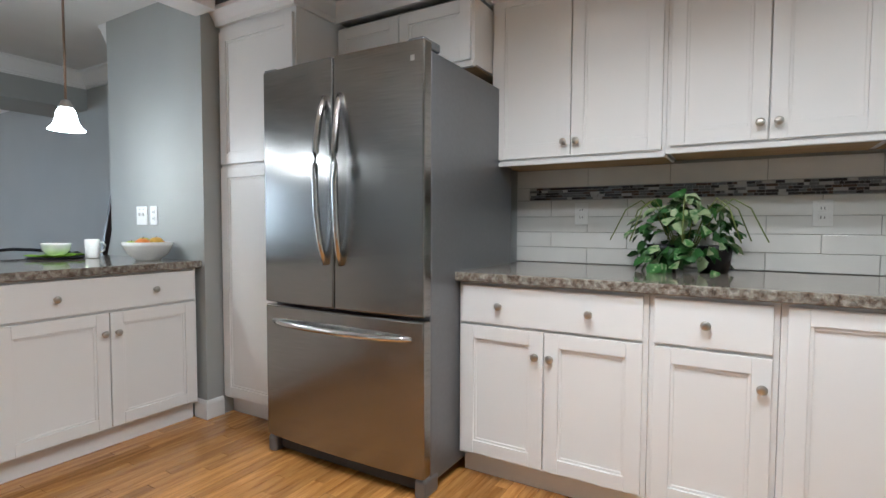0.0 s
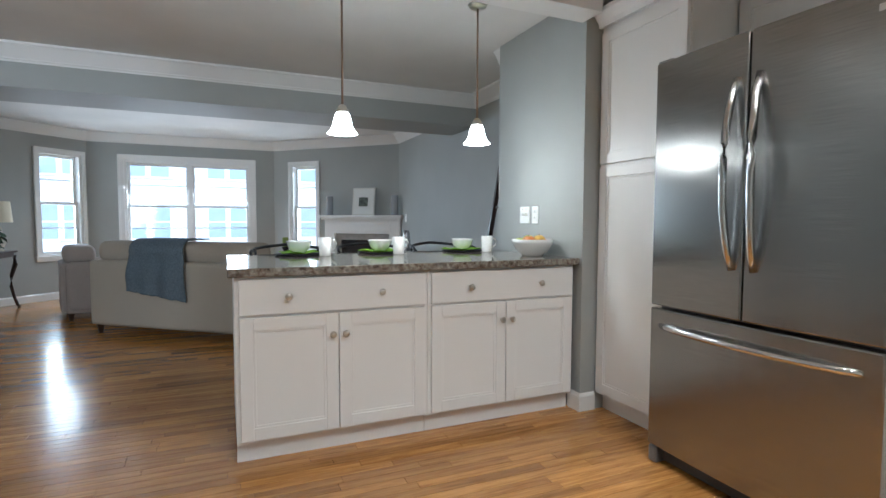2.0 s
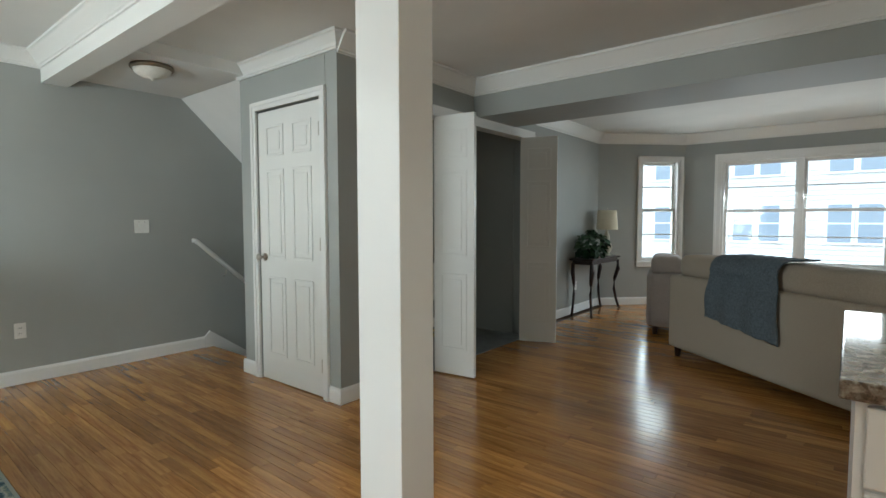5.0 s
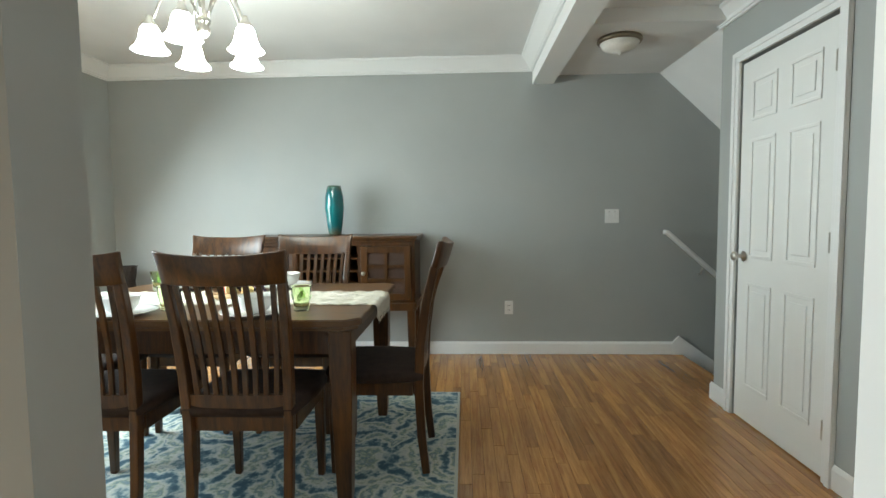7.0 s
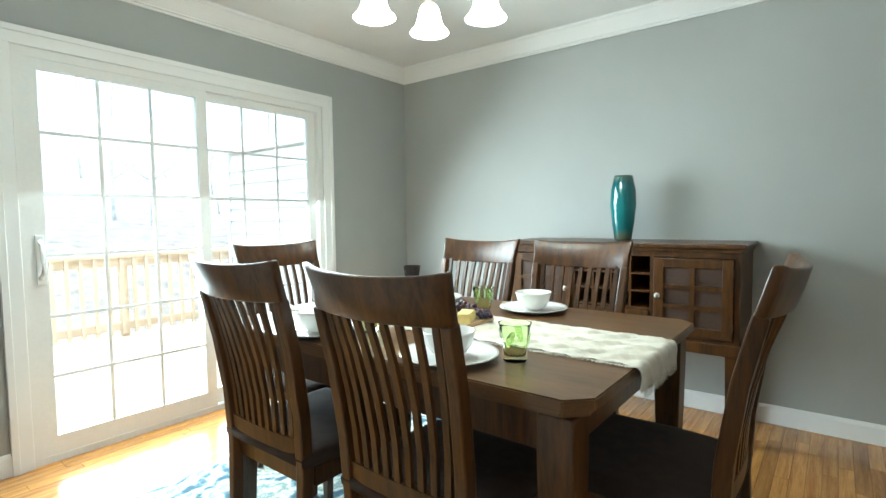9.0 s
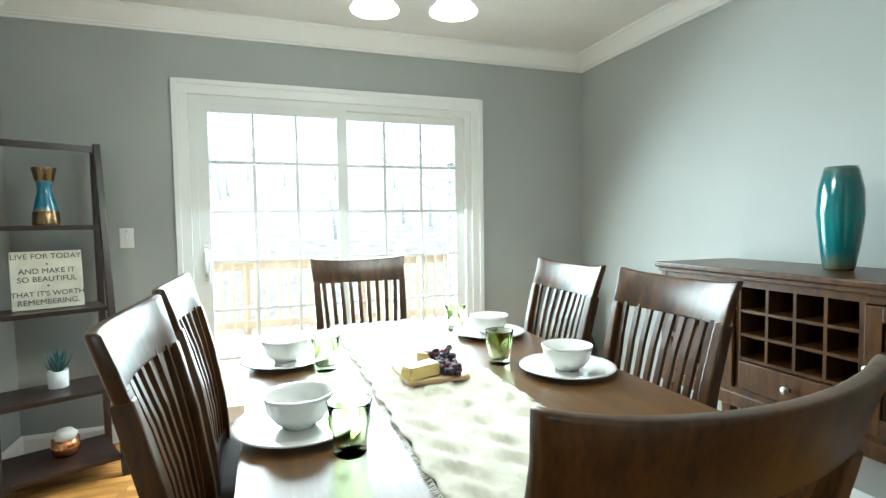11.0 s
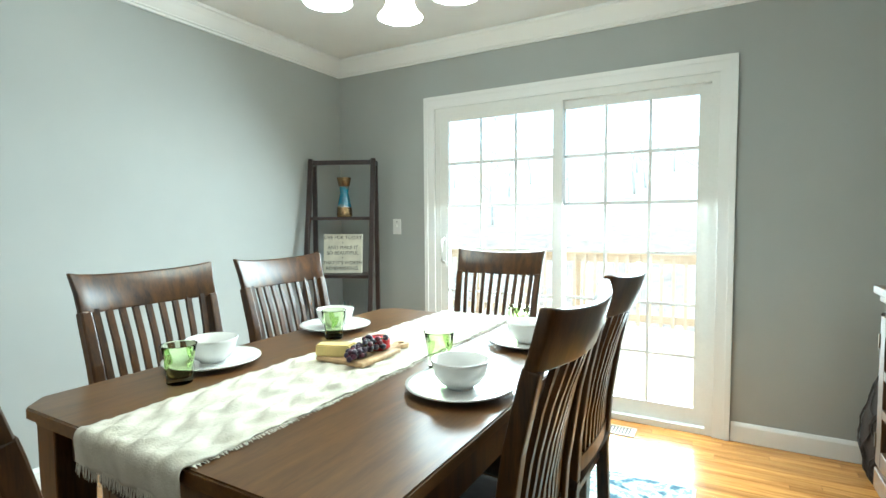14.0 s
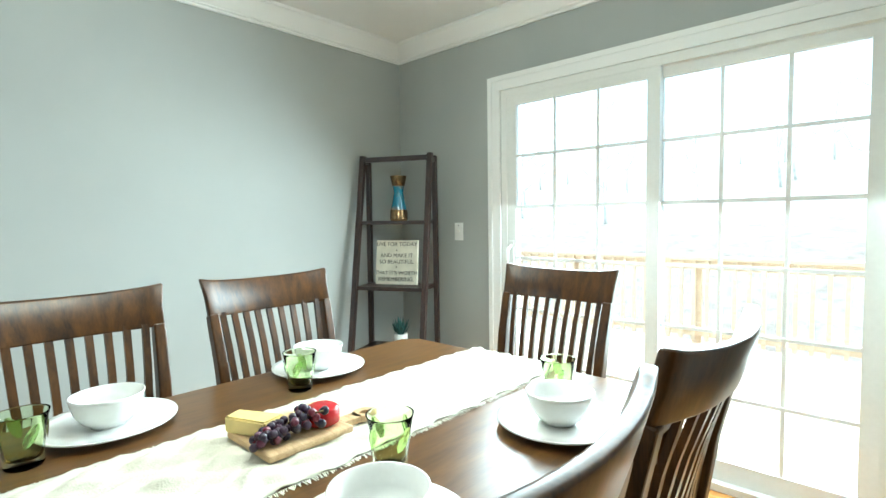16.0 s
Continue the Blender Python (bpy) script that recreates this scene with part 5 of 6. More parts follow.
def pendant(x, y, z):
    th = thing("pendant_lamp", pose(x, y, z), "bell-shaped white glass pendant lamp on nickel rod, lit", "pendant lamp", "pendants over the peninsula")
    part("shade", lathe(BELL, 28), SHADE, th, "glowing white bell glass shade")
    part("cap", lathe([(0, 0.112), (0.034, 0.112), (0.036, 0.122), (0.026, 0.132), (0.02, 0.15), (0.008, 0.156), (0, 0.157)], 24), NICKEL, th)
    part("rod", tube([(0, 0, 0.15), (0, 0, CH - z - 0.02)], 0.006, 10), plain("bronze_rod", (0.30, 0.22, 0.16), 0.35, 0.8), th)
    part("canopy", lathe([(0, CH - z - 0.028), (0.05, CH - z - 0.02), (0.06, CH - z - 0.002), (0, CH - z - 0.002)], 24), NICKEL, th)
    lamp("pendant_bulb", "POINT", 1.1, (1.0, 0.93, 0.82), pose(x, y, z - 0.03), 0.05)


pendant(0.542, 0.27, 1.603)
pendant(1.375, 0.30, 1.605)
CX, CY = -3.03, -2.06
chn = thing("chandelier", pose(CX, CY, 1.99), "nickel chandelier with five bell-shaped glass shades, lit", "chandelier")
part("stem", lathe([(0, 0.08), (0.012, 0.085), (0.026, 0.105), (0.03, 0.125), (0.02, 0.14), (0.032, 0.155), (0.034, 0.17), (0.016, 0.19), (0.010, 0.22), (0.010, 0.44), (0.02, 0.45), (0.022, 0.47), (0.008, 0.485), (0.008, CD - 1.99 - 0.02), (0.06, CD - 1.99 - 0.015), (0.06, CD - 1.99 - 0.002), (0, CD - 1.99 - 0.002)], 24), NICKEL, chn)
for k in range(5):
    a = radians(72 * k + 5)
    r = 0.232
    c, s = math.cos(a), math.sin(a)
    pts = []
    for j in range(13):
        f = j / 12
        rad = 0.02 + (r - 0.02) * f
        pts.append((rad * c, rad * s, 0.165 + 0.165 * math.sin(math.pi * min(1, f * 1.12)) ** 0.8 - 0.012 * f))
    part("arm", tube(pts, 0.006, 8), NICKEL, chn)
    sh = part("shade", lathe([(q * 1.02, w) for q, w in BELL], 24), SHADE, chn, "glowing white bell glass shade")
    sh.location = (r * c, r * s, 0.0)
    cp = part("socket", lathe([(0, 0.11), (0.032, 0.11), (0.034, 0.12), (0.02, 0.135), (0.012, 0.16), (0, 0.162)], 18), NICKEL, chn)
    cp.location = (r * c, r * s, 0.0)
lamp("chandelier_bulbs", "POINT", 2.6, (1.0, 0.96, 0.88), pose(CX, CY, 1.94), 0.2)
ob = thing("ceiling_light", pose(-4.02, 0.22, 2.35), "flush dome ceiling light with bronze rim", "ceiling light")
part("rim", lathe([(0, -0.002), (0.14, -0.002), (0.145, -0.02), (0.135, -0.032), (0.10, -0.03), (0, -0.03)], 32), plain("aged_bronze", (0.25, 0.20, 0.14), 0.4, 0.8), ob)
part("dome", lathe([(0.125, -0.031), (0.11, -0.06), (0.06, -0.085), (0.012, -0.092), (0.010, -0.105), (0, -0.107)], 32), plain("frosted_glass", (0.72, 0.70, 0.64), 0.35), ob)
for x, y, watts in ((0.60, -1.55, 0.4), (0.75, -2.5, 4.5), (1.35, -2.0, 1.5), (1.35, -3.3, 1.6)):
    ob = thing("downlight", pose(x, y, CD), "white recessed ceiling downlight, lit", "downlight", "kitchen downlights")
    part("trim_ring", lathe([(0.055, -0.002), (0.09, -0.002), (0.092, -0.006), (0.085, -0.010), (0.055, -0.004)], 28), TRIM, ob)
    part("lens", lathe([(0, -0.003), (0.055, -0.003)], 28), plain("warm_lens", (0.9, 0.8, 0.65), 0.4, emit=3.0, emit_color=(1.0, 0.80, 0.56), vary=0), ob)
    lamp("downlight_bulb", "AREA", watts, (1.0, 0.925, 0.83), look((x, y, CD - 0.02), (x, y, 0)), 0.14).data.spread = radians(145)

# ---- backsplash ----
TILE = plain("white_glazed_tile", (0.70, 0.69, 0.65), 0.18, coat=0.4, vary=0.04, grain=6)
GROUT = plain("grey_grout", (0.42, 0.41, 0.38), 0.8)
bs = thing("backsplash", pose(2.84, -1.60, 0.917, 0, 0, -90), "white tile backsplash with a dark glass mosaic band", "backsplash", kind="structure")
part("grout_bed", boxes((0, -0.005, 0.0, 2.27, -0.0005, 0.512)), GROUT, bs)
rb = random.Random(8)
rows_t = [(0.002, 0.083), (0.086, 0.167), (0.170, 0.251), (0.254, 0.342), (0.415, 0.510)]
for k, (z0, z1) in enumerate(rows_t):
    x = -0.20 * (k % 2)
    while x < 2.27:
        a, b = max(0.001, x + 0.0015), min(2.269, x + 0.405 - 0.0015)
        if b - a > 0.02:
            part("tile", boxes((a, -0.012, z0, b, -0.004, z1), bevel=0.0015), TILE, bs)
        x += 0.405
MOS = [plain("mosaic_" + n, c, 0.12, coat=0.5, vary=0.1) for n, c in (("dark", (0.03, 0.028, 0.03)), ("grey", (0.16, 0.16, 0.17)), ("brown", (0.09, 0.06, 0.045)), ("pale", (0.50, 0.49, 0.46)))]
bms = [bmesh.new() for _ in MOS]
for r in range(5):
    x = 0.08 - 0.012 * (r % 3)
    z0 = 0.346 + 0.0134 * r
    while x < 2.265:
        w = rb.choice((0.018, 0.026, 0.036, 0.05))
        b = min(2.268, x + w - 0.0018)
        if x > 0.078 and b > x + 0.004:
            box(bms[rb.choices((0, 1, 2, 3), (4, 4, 2, 2))[0]], x, -0.0125, z0, b, -0.004, z0 + 0.0118)
        x += w
for bm, mat in zip(bms, MOS):
    tagged(part("mosaic_tiles", bm, mat, bs), kind="stuff")
part("tile", boxes((0.001, -0.012, 0.345, 0.076, -0.004, 0.413), bevel=0.0015), TILE, bs)
wall_plate(2.826, -1.975, 1.185, -90, 1, "outlet", "white electrical outlet in the tiled backsplash")
wall_plate(2.826, -3.02, 1.18, -90, 1, "outlet", "white electrical outlet in the tiled backsplash")


# ---- foliage ----
def leaf_material(name, dark, light, edge=None):
    m, t, b = nodes_of(name)
    gi = t.nodes.new("ShaderNodeNewGeometry")
    n = node(t, "ShaderNodeTexNoise", Scale=45, Detail=3)
    t.links.new(place(t, object_space=True), n.inputs["Vector"])
    add = node(t, "ShaderNodeMath", operation="MULTIPLY_ADD")
    add.inputs[1].default_value = 0.6
    t.links.new(gi.outputs["Random Per Island"], add.inputs[0])
    t.links.new(n.outputs["Fac"], add.inputs[2])
    stops = [(0.35, dark), (0.85, light)] + ([(0.98, edge)] if edge else [(1.0, light)])
    t.links.new(ramp(t, stops, add.outputs[0]), b.inputs["Base Color"])
    b.inputs["Roughness"].default_value = 0.45
    return m


def leafy(parent, count, rx, ry, zc, rz, size, material, seed, name="leaves"):
    """Heart-shaped leaves, bent along the middle, spread over a bush and hanging at its rim."""
    r = random.Random(seed)
    bm = bmesh.new()
    for _ in range(count):
        a, u = r.random() * 2 * math.pi, r.random() * 2 - 0.75
        rad = math.sqrt(max(0.0, 1 - min(1, abs(u)) ** 2)) * (0.65 + 0.45 * r.random())
        p = Vector((rx * rad * math.cos(a), ry * rad * math.sin(a), zc + rz * u))
        out = Vector((math.cos(a), math.sin(a), 0.35 + 0.7 * u + 0.4 * (r.random() - 0.5))).normalized()
        tip = (out * 0.5 + Vector((r.random() - 0.5, r.random() - 0.5, -0.75 + 0.5 * r.random()))).normalized()
        side = out.cross(tip).normalized()
        s = size * (0.6 + 0.7 * r.random())
        pts = [(-0.02, 0.0, 0), (0.28, 0.42, 0.10), (0.62, 0.33, 0.08), (1.05, 0.0, -0.12), (0.62, -0.33, 0.08), (0.28, -0.42, 0.10)]
        v = [bm.verts.new(p + tip * s * x + side * s * y + out * s * (z + 0.06)) for x, y, z in pts]
        mid = bm.verts.new(p + tip * s * 0.45 - out * s * 0.02)
        for i in range(6):
            bm.faces.new((v[i], v[(i + 1) % 6], mid)).smooth = True
    return tagged(part(name, bm, material, parent), kind="stuff")


IVY = leaf_material("variegated_ivy", (0.012, 0.05, 0.010), (0.045, 0.15, 0.028), (0.30, 0.38, 0.20))
DARKLEAF = leaf_material("dark_green_leaf", (0.012, 0.045, 0.012), (0.035, 0.12, 0.025))
pl = thing("potted_ivy", pose(2.60, -2.50, 0.916), "bushy variegated ivy in dark pots on the counter", "plant")
for dx in (-0.12, 0.09):
    pt2 = part("pot", lathe([(0, 0), (0.055, 0), (0.07, 0.10), (0.074, 0.12), (0.066, 0.12), (0, 0.10)], 20), BLACK, pl, "dark plant pot")
    pt2.location = (0.02, dx, 0)
leafy(pl, 190, 0.14, 0.20, 0.17, 0.14, 0.065, IVY, 4)
leafy(pl, 55, 0.13, 0.18, 0.06, 0.06, 0.065, IVY, 14)
for k in range(9):
    a = k * 0.72 + 0.3
    q = [(0.03 * math.cos(a), 0.05 * math.sin(a), 0.12)] + [((0.03 + 0.20 * f) * math.cos(a), (0.05 + 0.27 * f) * math.sin(a), 0.12 + 0.26 * math.sin(math.pi * f * 0.85) - 0.10 * f) for f in (0.25, 0.5, 0.75, 1.0)]
    part("stem", tube(q, 0.003, 5), plain("ivy_stem", (0.16, 0.20, 0.05), 0.6), pl)

# ---- breakfast setting on the peninsula ----
MAT = plain("black_placemat", (0.015, 0.016, 0.018), 0.5)
NAPKIN = plain("lime_napkin", (0.22, 0.42, 0.03), 0.8, vary=0.25, grain=14)
for k, (x, y) in enumerate(((0.365, 0.73), (0.885, 0.74), (1.488, 0.74))):
    ob = thing("placemat", pose(x, y, 0.917), "round black charger plate on the granite counter", "charger", "breakfast settings")
    part("charger", lathe([(0, 0.001), (0.13, 0.001), (0.145, 0.008), (0.145, 0.011), (0.13, 0.006), (0, 0.006)], 32), MAT, ob)
    nk = thing("napkin", pose(x, y, 0.925, 0, 0, 12 * k), "lime green cloth napkin under the bowl", "napkin", "breakfast settings")
    bm = bmesh.new()
    g = []
    for j in range(13):
        row = []
        for i in range(13):
            u, v = i / 6 - 1, j / 6 - 1
            rr_ = max(abs(u), abs(v))
            row.append(bm.verts.new((0.112 * u, 0.098 * v, 0.004 + 0.012 * rr_ ** 2 + 0.004 * math.sin(5 * u + 3 * v + k))))
        g.append(row)
    for a, b in zip(g, g[1:]):
        for i in range(12):
            bm.faces.new((a[i], a[i + 1], b[i + 1], b[i])).smooth = True
    nko = part("cloth", bm, NAPKIN, nk)
    md = nko.modifiers.new("thick", "SOLIDIFY")
    md.thickness = 0.003
    bowl_at(x, y, 0.933, "white ceramic bowl on a lime napkin")
    mg2 = thing("mug", pose(x + (0.14, 0.085, 0.145)[k], y - (0.11, 0.14, 0.10)[k], 0.917, 0, 0, (0, 12, -8)[k]), "tall white ceramic mug beside the bowl", "mug", "breakfast settings")
    part("cup", lathe([(0, 0), (0.034, 0), (0.036, 0.004), (0.040, 0.112), (0.036, 0.112), (0.033, 0.008), (0, 0.006)], 28), CERAMIC, mg2)
    part("handle", tube([(0.036, 0, 0.092), (0.056, 0, 0.094), (0.070, 0, 0.075), (0.064, 0, 0.045), (0.036, 0, 0.028)], 0.006, 8), CERAMIC, mg2)
fb = thing("fruit_bowl", pose(1.715, 0.19, 0.917) @ Matrix.Scale(0.9, 4), "large white ceramic bowl of fruit on the granite", "fruit bowl")
part("bowl", lathe([(0, 0), (0.07, 0), (0.075, 0.008), (0.115, 0.04), (0.14, 0.09), (0.146, 0.115), (0.14, 0.115), (0.11, 0.05), (0.07, 0.015), (0, 0.012)], 40), CERAMIC, fb)
for k, (dx, dy, dz, r, c) in enumerate(((-0.05, -0.03, 0.095, 0.042, (0.55, 0.17, 0.03)), (0.04, -0.02, 0.10, 0.042, (0.55, 0.33, 0.05)), (0.0, 0.05, 0.10, 0.04, (0.35, 0.42, 0.05)), (-0.08, 0.04, 0.085, 0.037, (0.3, 0.38, 0.04)), (0.085, 0.02, 0.085, 0.038, (0.52, 0.12, 0.03)))):
    fo = thing("fruit", pose(1.715 + dx * 0.9, 0.19 + dy * 0.9, 0.917 + dz * 0.9), "ripe round fruit lying in the white bowl", "fruit", "fruit in the bowl")
    part("flesh", lathe([(0, -r * 0.92), (r * 0.5, -r * 0.85), (r * 0.93, -r * 0.35), (r, 0.05 * r), (r * 0.85, r * 0.6), (r * 0.4, r * 0.9), (0.004, r * 0.82), (0, r * 0.8)], 18), plain("fruit_skin", c, 0.4, vary=0.25, grain=30), fo)
    part("stalk", tube([(0, 0, r * 0.8), (0.002, 0, r * 1.05)], 0.002, 6), plain("stalk", (0.1, 0.06, 0.02), 0.8), fo)


def bar_stool(x, y):
    th = thing("bar_stool", pose(x, y, 0, 0, 0, 180), "black iron bar stool with curved arms at the counter", "bar stool", "stools at the peninsula")
    part("seat", lathe([(0, 0.60), (0.19, 0.60), (0.20, 0.62), (0.19, 0.655), (0, 0.665)], 28), SEAT, th)
    for k in range(4):
        a = radians(45 + 90 * k)
        part("leg", tube([(0.24 * math.cos(a), 0.24 * math.sin(a), 0.0), (0.18 * math.cos(a), 0.18 * math.sin(a), 0.60)], 0.011, 8), BLACK, th)
    part("foot_ring", tube([(0.22 * math.cos(radians(15 * k)), 0.22 * math.sin(radians(15 * k)), 0.22) for k in range(25)], 0.008, 8), BLACK, th)
    part("back_rail", tube([(0.235 * math.cos(radians(180 + 180 * k / 14)), 0.235 * math.sin(radians(180 + 180 * k / 14)), 0.955 - 0.03 * abs(k - 7) / 7) for k in range(15)], 0.011, 8), BLACK, th)
    for s in (-1, 1):
        part("arm", tube([(s * 0.235, 0, 0.925), (s * 0.25, 0.05, 0.93), (s * 0.255, 0.10, 0.915), (s * 0.245, 0.13, 0.89)], 0.010, 8), BLACK, th)
        part("back_post", tube([(s * 0.17, -0.10, 0.62), (s * 0.21, -0.11, 0.80), (s * 0.215, -0.10, 0.945)], 0.009, 8), BLACK, th)
    return th


for x in (0.40, 0.98, 1.55):
    bar_stool(x - 0.05, 1.14)

# ---- living room ----
FABRIC = plain("oatmeal_fabric", (0.36, 0.31, 0.25), 0.95, vary=0.12, grain=160)


def pillowy(x0, y0, z0, x1, y1, z1, r=0.05):
    bm = bmesh.new()
    box(bm, x0, y0, z0, x1, y1, z1)
    bmesh.ops.bevel(bm, geom=list(bm.edges), offset=r, segments=4, affect="EDGES", profile=0.6)
    for f in bm.faces:
        f.smooth = True
    return bm


def couch(name, m, length, label, category, material, h=0.90):
    th = thing(name, m, label, category)
    part("base", pillowy(0.02, 0.05, 0.09, length - 0.02, 0.92, 0.40, 0.03), material, th)
    part("back", pillowy(0.05, 0.0, 0.095, length - 0.05, 0.24, h - 0.15, 0.04), material, th)
    n = 2 if length > 1.2 else 1
    w = (length - 0.20) / n
    for k in range(n):
        part("back_cushion", pillowy(0.10 + w * k + 0.012, 0.035, h - 0.17, 0.10 + w * (k + 1) - 0.012, 0.34, h + 0.035, 0.088), material, th)
        part("seat_cushion", pillowy(0.20 + (length - 0.4) / n * k, 0.25, 0.39, 0.20 + (length - 0.4) / n * (k + 1) - 0.006, 0.93, 0.52, 0.05), material, th)
    for x in (0.0, length - 0.21):
        part("arm", pillowy(x, 0.04, 0.10, x + 0.21, 0.92, 0.66, 0.095), material, th)
    for x in (0.08, length - 0.08):
        for y in (0.09, 0.86):
            lg = part("foot", lathe([(0, 0), (0.022, 0), (0.034, 0.09), (0.036, 0.10), (0, 0.10)], 14), BLACKWOOD, th)
            lg.location = (x, y, 0)
    return th


SOFA = pose(-1.34, 3.47, 0, 0, 0, -38.5)
couch("sofa", SOFA, 2.02, "oatmeal fabric two-seat sofa seen from behind", "sofa", FABRIC, 0.89)
couch("armchair", pose(-1.95, 5.05, 0, 0, 0, -75), 0.92, "brown-grey fabric armchair near the window", "armchair", plain("taupe_fabric", (0.30, 0.25, 0.22), 0.95, vary=0.15, grain=140), 0.80)
# throw over the sofa back
thr = thing("throw_blanket", SOFA, "blue-grey knitted throw draped over the sofa back", "throw blanket")
bm = bmesh.new()
g = []
for j in range(37):
    s = j / 36 * 1.25
    if s < 0.30:
        y, z = 0.34 - s * 0.85, 0.935 + 0.004
    elif s < 0.42:
        a = (s - 0.30) / 0.12 * math.pi / 2
        y, z = 0.085 - 0.105 * math.sin(a), 0.835 + 0.105 * math.cos(a)
    else:
        y, z = -0.022 - 0.01 * math.sin(s * 9), 0.835 - (s - 0.42) * 0.46
    row = []
    for i in range(29):
        u = i / 28
        x = 0.60 + 0.60 * u + 0.10 * max(0, s - 0.4) * (u - 0.6)
        row.append(bm.verts.new((x, y - 0.012 * math.sin(u * 17 + s * 2) * min(1, s) - 0.010, z - 0.10 * u * max(0, s - 0.42) + 0.004 * math.sin(u * 40))))
    g.append(row)
for a, b in zip(g, g[1:]):
    for i in range(28):
        bm.faces.new((a[i], a[i + 1], b[i + 1], b[i])).smooth = True
bl = part("cloth", bm, plain("blue_grey_knit", (0.10, 0.125, 0.145), 0.95, vary=0.25, grain=70), thr)
md = bl.modifiers.new("thick", "SOLIDIFY")
md.thickness = 0.012

# console table with cabriole legs
ct = thing("console_table", pose(-2.66, 5.12, 0), "dark wooden console table with curved legs", "console table")
part("top", boxes((-0.17, -0.46, 0.71, 0.15, 0.50, 0.735), bevel=0.008), BLACKWOOD, ct)
part("apron", boxes((-0.14, -0.42, 0.66, 0.12, 0.46, 0.7095)), BLACKWOOD, ct)
for sx, sy in ((-0.13, -0.41), (0.11, -0.41), (-0.13, 0.45), (0.11, 0.45)):
    dx, dy = (1 if sx > 0 else 0.15), (1 if sy > 0 else -1)
    pts = [(sx + dx * o * 0.6, sy + dy * o, z) for o, z in ((0.06, 0.0), (0.035, 0.03), (0.0, 0.14), (-0.03, 0.28), (-0.02, 0.42), (0.025, 0.56), (0.02, 0.68))]
    part("leg", tube(pts, 0.02, 8, [0.016, 0.017, 0.016, 0.018, 0.022, 0.027, 0.024]), BLACKWOOD, ct)
tl = thing("table_lamp", pose(-2.64, 5.44, 0.735), "table lamp with gourd-shaped base and cream drum shade", "table lamp")
part("base", lathe([(0, 0), (0.055, 0), (0.06, 0.012), (0.03, 0.03), (0.06, 0.07), (0.075, 0.12), (0.055, 0.17), (0.03, 0.20), (0.045, 0.24), (0.04, 0.28), (0.018, 0.32), (0.012, 0.38), (0, 0.38)], 28), plain("pale_glaze", (0.50, 0.48, 0.40), 0.2, vary=0.1), tl)
part("shade", lathe([(0.145, 0.36), (0.125, 0.62), (0.122, 0.62), (0.142, 0.36)], 32), plain("cream_linen", (0.66, 0.60, 0.46), 0.9, vary=0.05, grain=120), tl, "cream linen drum shade")
part("finial", lathe([(0, 0.38), (0.004, 0.38), (0.004, 0.63), (0.01, 0.64), (0, 0.655)], 10), NICKEL, tl)
DEEPLEAF = leaf_material("deep_green_leaf", (0.006, 0.022, 0.008), (0.016, 0.055, 0.016))
pp = thing("potted_plant", pose(-2.66, 4.95, 0.735), "bushy dark green plant in a dark pot on the console", "plant")
part("pot", lathe([(0, 0), (0.06, 0), (0.08, 0.09), (0.084, 0.11), (0.075, 0.11), (0, 0.09)], 20), BLACK, pp, "dark plant pot")
leafy(pp, 240, 0.17, 0.25, 0.17, 0.15, 0.07, DEEPLEAF, 9)
leafy(pp, 60, 0.15, 0.22, 0.08, 0.06, 0.07, DEEPLEAF, 19)

# fireplace on the angled wall; local x runs along the wall, y into the room
FM = pose(1.965, 5.305, 0, 0, 0, 135)
fp = thing("fireplace", FM, "white painted wooden fireplace surround with black firebox", "fireplace")
part("mantel_shelf", boxes((-0.74, 0.005, 1.175, 0.74, 0.20, 1.215), (-0.71, 0.005, 1.145, 0.71, 0.165, 1.1745), bevel=0.004), TRIM, fp)
part("frieze", boxes((-0.67, 0.004, 0.93, 0.67, 0.11, 1.1445)), TRIM, fp)
part("frieze_panel", boxes((-0.50, 0.1105, 0.97, 0.50, 0.122, 1.10), bevel=0.004), TRIM, fp)
for s in (-1, 1):
    pl2 = part("pilaster", boxes((s * 0.67, 0.004, 0, s * 0.49, 0.11, 0.9295)), TRIM, fp)
    part("plinth", boxes((s * 0.69, 0.004, 0, s * 0.47, 0.125, 0.14), bevel=0.003), TRIM, pl2)
    part("fluting", boxes((s * 0.625, 0.1105, 0.20, s * 0.535, 0.119, 0.88), bevel=0.003), TRIM, pl2)
STONE = plain("grey_marble", (0.34, 0.33, 0.31), 0.25, vary=0.2, grain=8)
part("stone_slip", boxes((-0.49, 0.004, 0, -0.40, 0.06, 0.93), (0.40, 0.004, 0, 0.49, 0.06, 0.93), (-0.40, 0.004, 0.83, 0.40, 0.06, 0.93)), STONE, fp)
part("firebox", boxes((-0.40, 0.002, 0.0, 0.40, 0.03, 0.83)), BLACK, fp)
part("louvre", boxes((-0.39, 0.031, 0.74, 0.39, 0.045, 0.80), bevel=0.003), BLACK, fp)
part("firebox_frame", boxes((-0.395, 0.031, 0.02, -0.36, 0.042, 0.73), (0.36, 0.031, 0.02, 0.395, 0.042, 0.73)), BLACK, fp)
pc = thing("picture", FM @ pose(-0.02, 0.09, 1.2155, 0, 0, 0), "framed picture with wide white mat leaning on the mantel", "picture")
pf = part("frame", boxes((-0.20, -0.012, 0, 0.20, 0.0, 0.43), bevel=0.003), plain("silver_frame", (0.62, 0.60, 0.55), 0.35), pc)
pf.rotation_euler = (radians(6), 0, 0)
